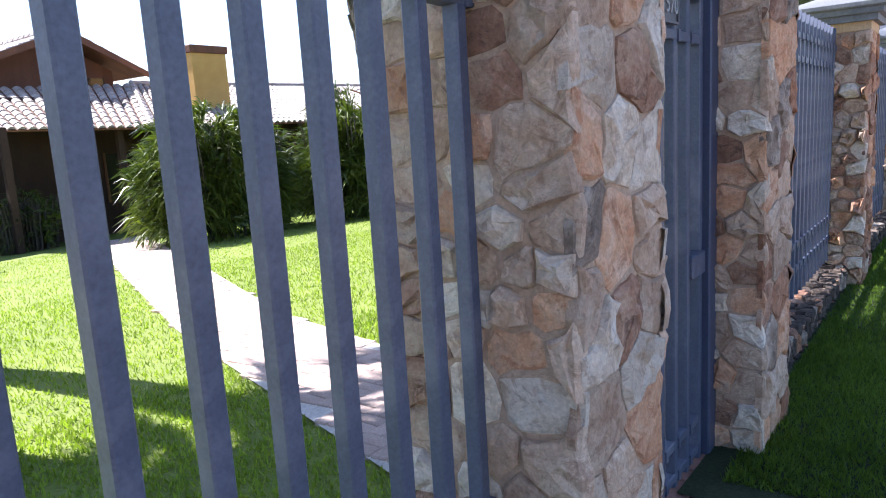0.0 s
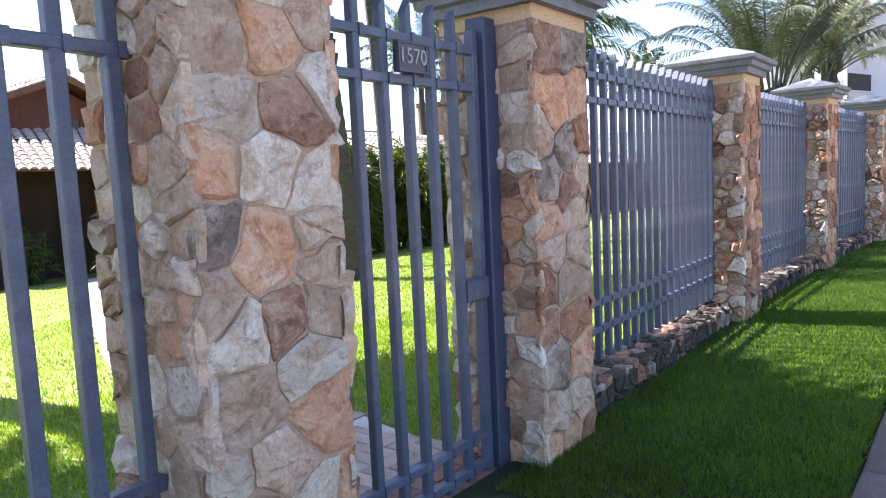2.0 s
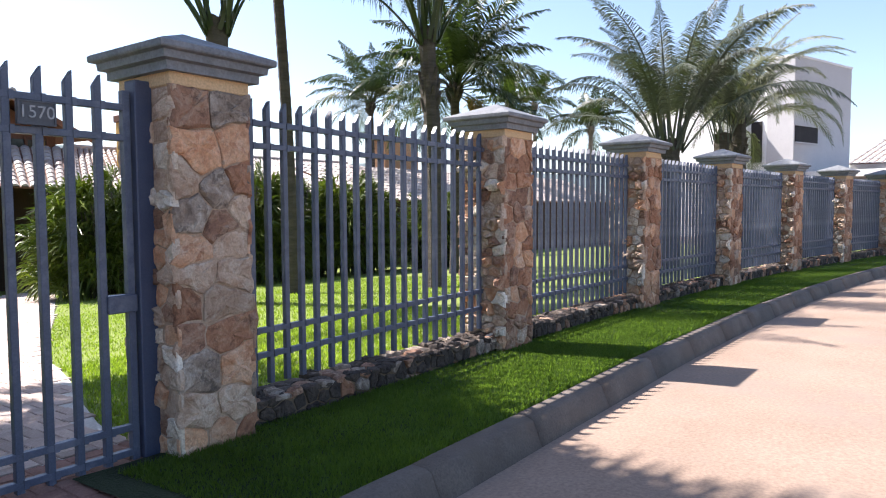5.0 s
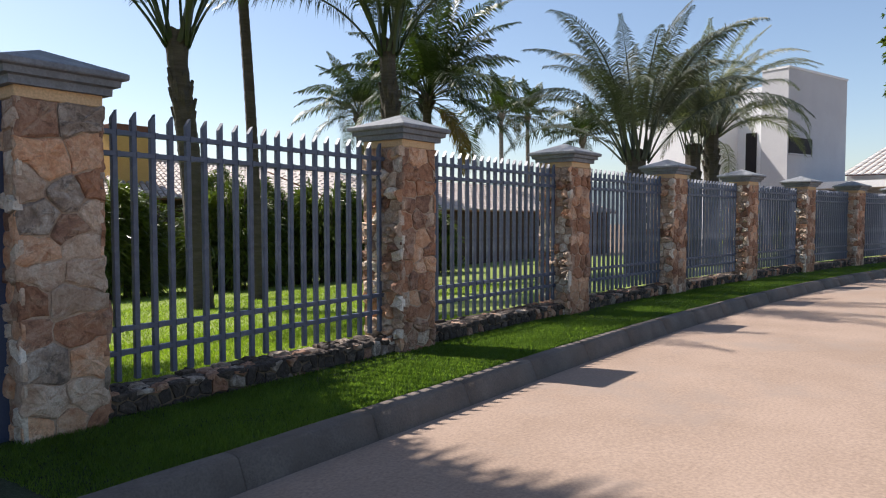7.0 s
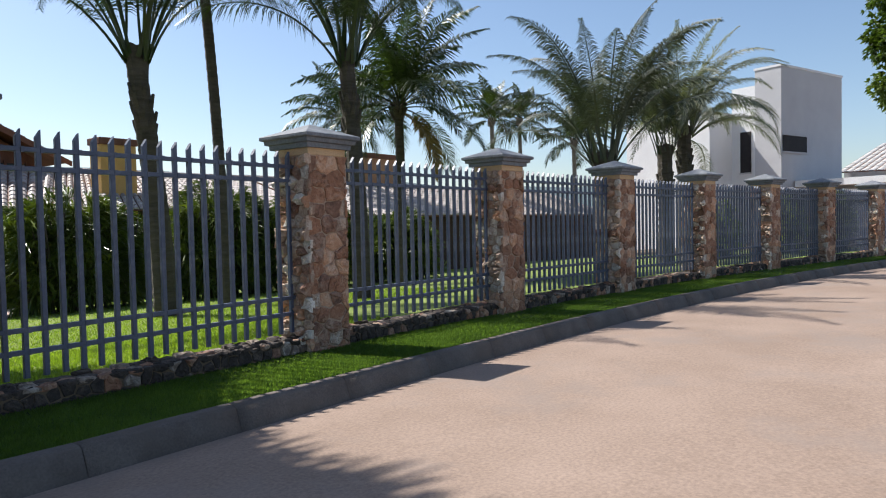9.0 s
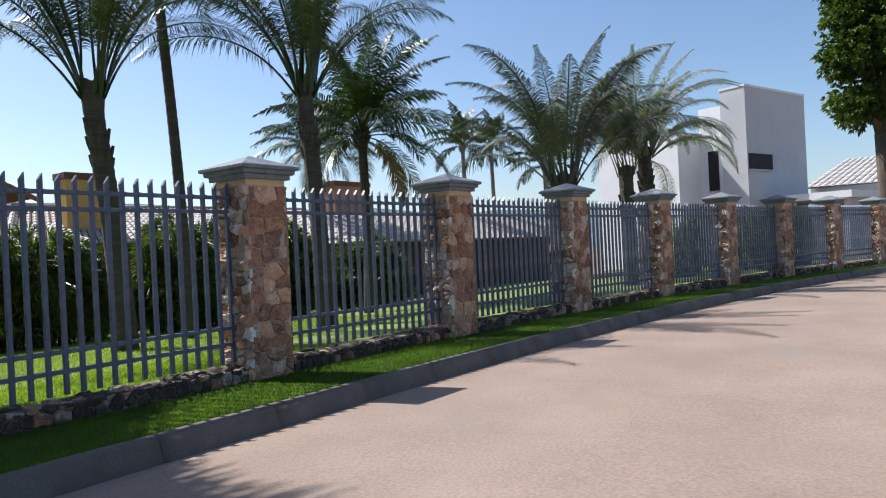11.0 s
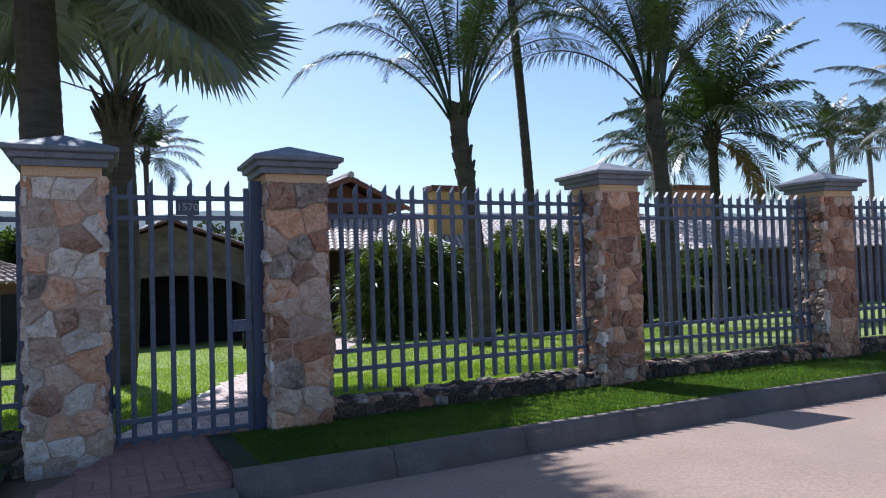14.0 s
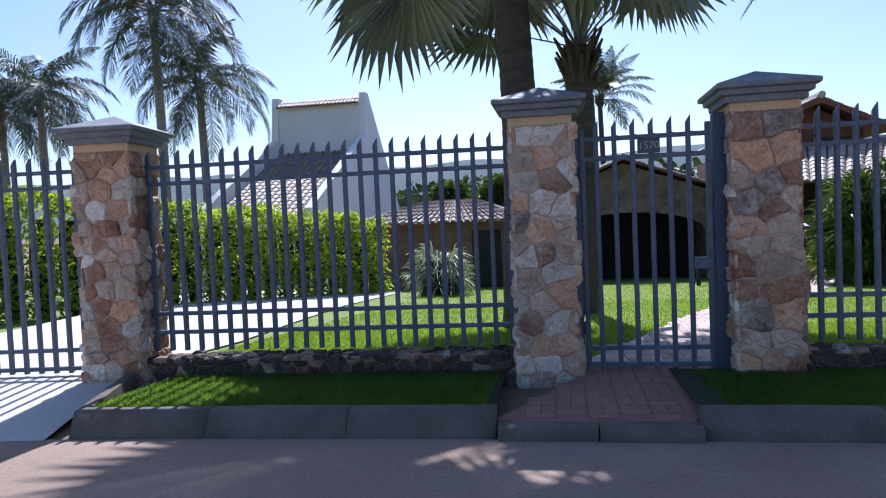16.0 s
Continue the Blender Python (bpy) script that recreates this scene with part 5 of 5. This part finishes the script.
box_part("tower", (0, 8.2, 0, 1.9, -2, 11.5), M_GREYR, "tall white tower block, shade put into its grey")
box_part("tower_parapet", (-0.05, 8.25, -0.05, 1.95, 11.5, 11.65), M_WHITE)
box_part("stair_block", (0.5, 8.0, 1.9, 4.0, -2, 10.6), M_WHITE, "recessed white block")
box_part("wing", (-2.2, 7.5, 4.0, 11.5, -2, 8.7), M_WHITE, "lower sunlit white wing")
box_part("wing_parapet", (-2.25, 7.55, 3.95, 11.55, 8.7, 8.85), M_GREYR)
# box proud of the wall; its near black paints the recess shade
w = box_part("window", (0.15, 3.2, -0.06, 0.02, 5.75, 6.85), M_DARK, "dark window slot, recess shade put into its colour")
part("sill", Geo().box(0.1, 3.25, -0.14, -0.062, 5.65, 5.75).mesh("sill", M_GREYR), w)
part("lintel", Geo().box(0.1, 3.25, -0.12, -0.062, 6.85, 6.93).mesh("lintel", M_GREYR), w)
w = box_part("window", (0.42, 0.52, 2.5, 3.3, 4.5, 7.4), M_DARK, "tall dark window slot")
part("sill", Geo().box(0.36, 0.418, 2.45, 3.35, 4.4, 4.5).mesh("sill", M_GREYR), w)
box_part("canopy", (1.5, 12, -6.0, -0.1, 3.3, 3.75), M_WHITE, "flat white canopy")
box_part("garage_wall", (2.0, 11.5, -5.6, -5.3, -2, 3.3), M_GREYR)
lh = thing("low_white_house", None, "far low white house with a pale tiled roof", "house")
part("wall", Geo().box(60.5, 70, -14, 3.0, -2, 4.6).mesh("wall", M_WHITE), lh)
tile_roof("roof", [(59.6, 3.4, 4.6), (59.6, -14.5, 4.6), (65, -14.5, 7.0), (65, 1.0, 7.0)], lh, "pale tiles", 0.5, 0.8, material=M_TILE_PALE)
# dark flat-roofed outbuilding behind the middle panels
gb = thing("dark_outbuilding", None, "dark timber outbuilding with a pale tiled roof", "outbuilding")
part("wall", Geo().box(16.5, 40, 13.8, 14.0, -1.6, 1.7).mesh("wall", M_SHADEWOOD), gb, "timber wall with shade put into its dark colour")
tile_roof("roof", [(16.2, 13.2, 1.65), (40.3, 13.2, 1.65), (40.3, 18.0, 3.2), (16.2, 18.0, 3.2)], gb, "sunlit barrel tiles", 0.3, 0.45)


# ---- leafy tree beyond the road ----
def leafy_tree(x, y, h, label, seed, blobs, base=-0.1):
    rng = random.Random(seed)
    t = thing("tree", Matrix.Translation((x, y, base)), label, "tree")
    g = Geo()
    g.tube([(0, 0, -0.1), (0.1, 0, h * 0.2), (-0.05, 0.1, h * 0.42)], [0.38, 0.3, 0.24], 10)
    cs, ds = [], []
    for bx, by, bz, r in blobs:
        g.tube([(-0.05, 0.1, h * 0.38), (bx * 0.5, by * 0.5, h * 0.4 + (bz - h * 0.4) * 0.6), (bx, by, bz)], [0.17, 0.1, 0.04], 6)
        for i in range(int(620 * r)):
            a, b, q = rng.uniform(0, 6.28), math.acos(rng.uniform(-1, 1)), rng.random() ** 0.45
            d = (math.sin(b) * math.cos(a), math.sin(b) * math.sin(a), math.cos(b))
            rr = r * q * (0.8 + 0.45 * noise.noise(Vector(d) * 2.2 + Vector((bx, by, bz))))
            cs.append((bx + d[0] * rr, by + d[1] * rr, bz + d[2] * rr * 0.8))
            ds.append((d[0], d[1], d[2] + 0.2))
    part("trunk", g.mesh("trunk", M_BARK, True), t)
    v, f = tuft_cloud(cs, ds, 8, 0.22, 0.045, seed, 0.25)
    part("crown", arr_mesh("crown", v, f, M_TREE), t, kind="stuff")


for tx, ty, th, sd in ((-8.4, 37.0, 6.6, 21), (-5.6, 39.0, 7.0, 22)):
    leafy_tree(tx, ty, th, "dark leafy tree behind the low tiled shed", sd,
               [(-0.9, 0, th * 0.62, 1.5), (0.9, 0.2, th * 0.66, 1.5), (0.1, -0.3, th * 0.82, 1.3), (0, 0, th * 0.45, 1.6), (1.6, 0, th * 0.45, 1.2), (-1.6, 0, th * 0.45, 1.2)], -2.4)
leafy_tree(31.0, -3.9, 12.0, "broad dark green leafy tree behind the far railings", 3,
           [(0, 0.6, 6.4, 1.5), (0.3, -0.8, 6.6, 1.6), (-0.4, 0.9, 8.2, 1.5), (0.2, -0.3, 8.6, 1.9), (0, 0.8, 10.0, 1.5), (0.3, -1.0, 10.4, 1.9), (0, 0.3, 12.0, 1.8), (-0.5, -1.2, 8.3, 1.8), (0, 1.2, 11.3, 1.2), (0.4, -2.2, 7.2, 1.6)])

# garden spotlight on the lawn
sp = thing("garden_light", Matrix.Translation((2.3, 15.0, ground_z(15.0))), "small white garden light on a short dark post", "garden light")
part("post", Geo().tube([(0, 0, -0.05), (0, 0, 0.5)], [0.06, 0.05], 8).mesh("post", M_DARK, True), sp)
part("head", Geo().tube([(0, 0, 0.5), (0, 0, 0.56), (0, 0, 0.64), (0, 0, 0.68)], [0.07, 0.11, 0.10, 0.03], 10).mesh("head", M_LAMPW, True), sp, "white glass head")

# ---- distance ----
g = Geo()
n = 90
for i in range(n + 1):
    a = radians(-20 + 200 * i / n)
    d = 420
    hh = 16 + 9 * noise.noise(Vector((i * 0.11, 3.3, 0))) + 4 * noise.noise(Vector((i * 0.45, 1.3, 0)))
    hh += 18 * math.exp(-((math.degrees(a) - 85) / 45) ** 2)
    x, y = d * math.cos(a), d * math.sin(a)
    g.v += [(x * 0.8, y * 0.8, -4), (x * 0.92, y * 0.92, hh * 0.7), (x, y, hh + 4)]
for i in range(n):
    for k in range(2):
        q = i * 3 + k
        g.f.append((q, q + 3, q + 4, q + 1)[::-1])
tagged(new("backdrop", g.mesh("backdrop", M_HILL, True)), "wooded hills on the horizon, haze put into their colour", "hills", kind="structure")
rg = np.random.default_rng(12)
cs = []
for i in range(85):
    a = radians(rg.uniform(72, 116))
    d = rg.uniform(48, 85)
    cx, cy, r = d * math.cos(a), d * math.sin(a), rg.uniform(3.0, 4.9)
    k = 130
    dr = rg.normal(0, 1, (k, 3))
    dr /= np.linalg.norm(dr, axis=1)[:, None]
    cs.append(np.array([cx, cy, -2.5 + r * 0.8]) + dr * r * rg.uniform(0.7, 1.05, (k, 1)) * np.array([1, 1, 0.9]))
cs = np.concatenate(cs)
v, f = tuft_cloud(cs, np.tile([0, 0, 0.6], (len(cs), 1)), 3, 0.8, 0.3, 5, 0.2)
tagged(new("far_woods", arr_mesh("far_woods", v, f, M_WOODS)), "dark woods in the valley behind the houses", "woods", kind="stuff")
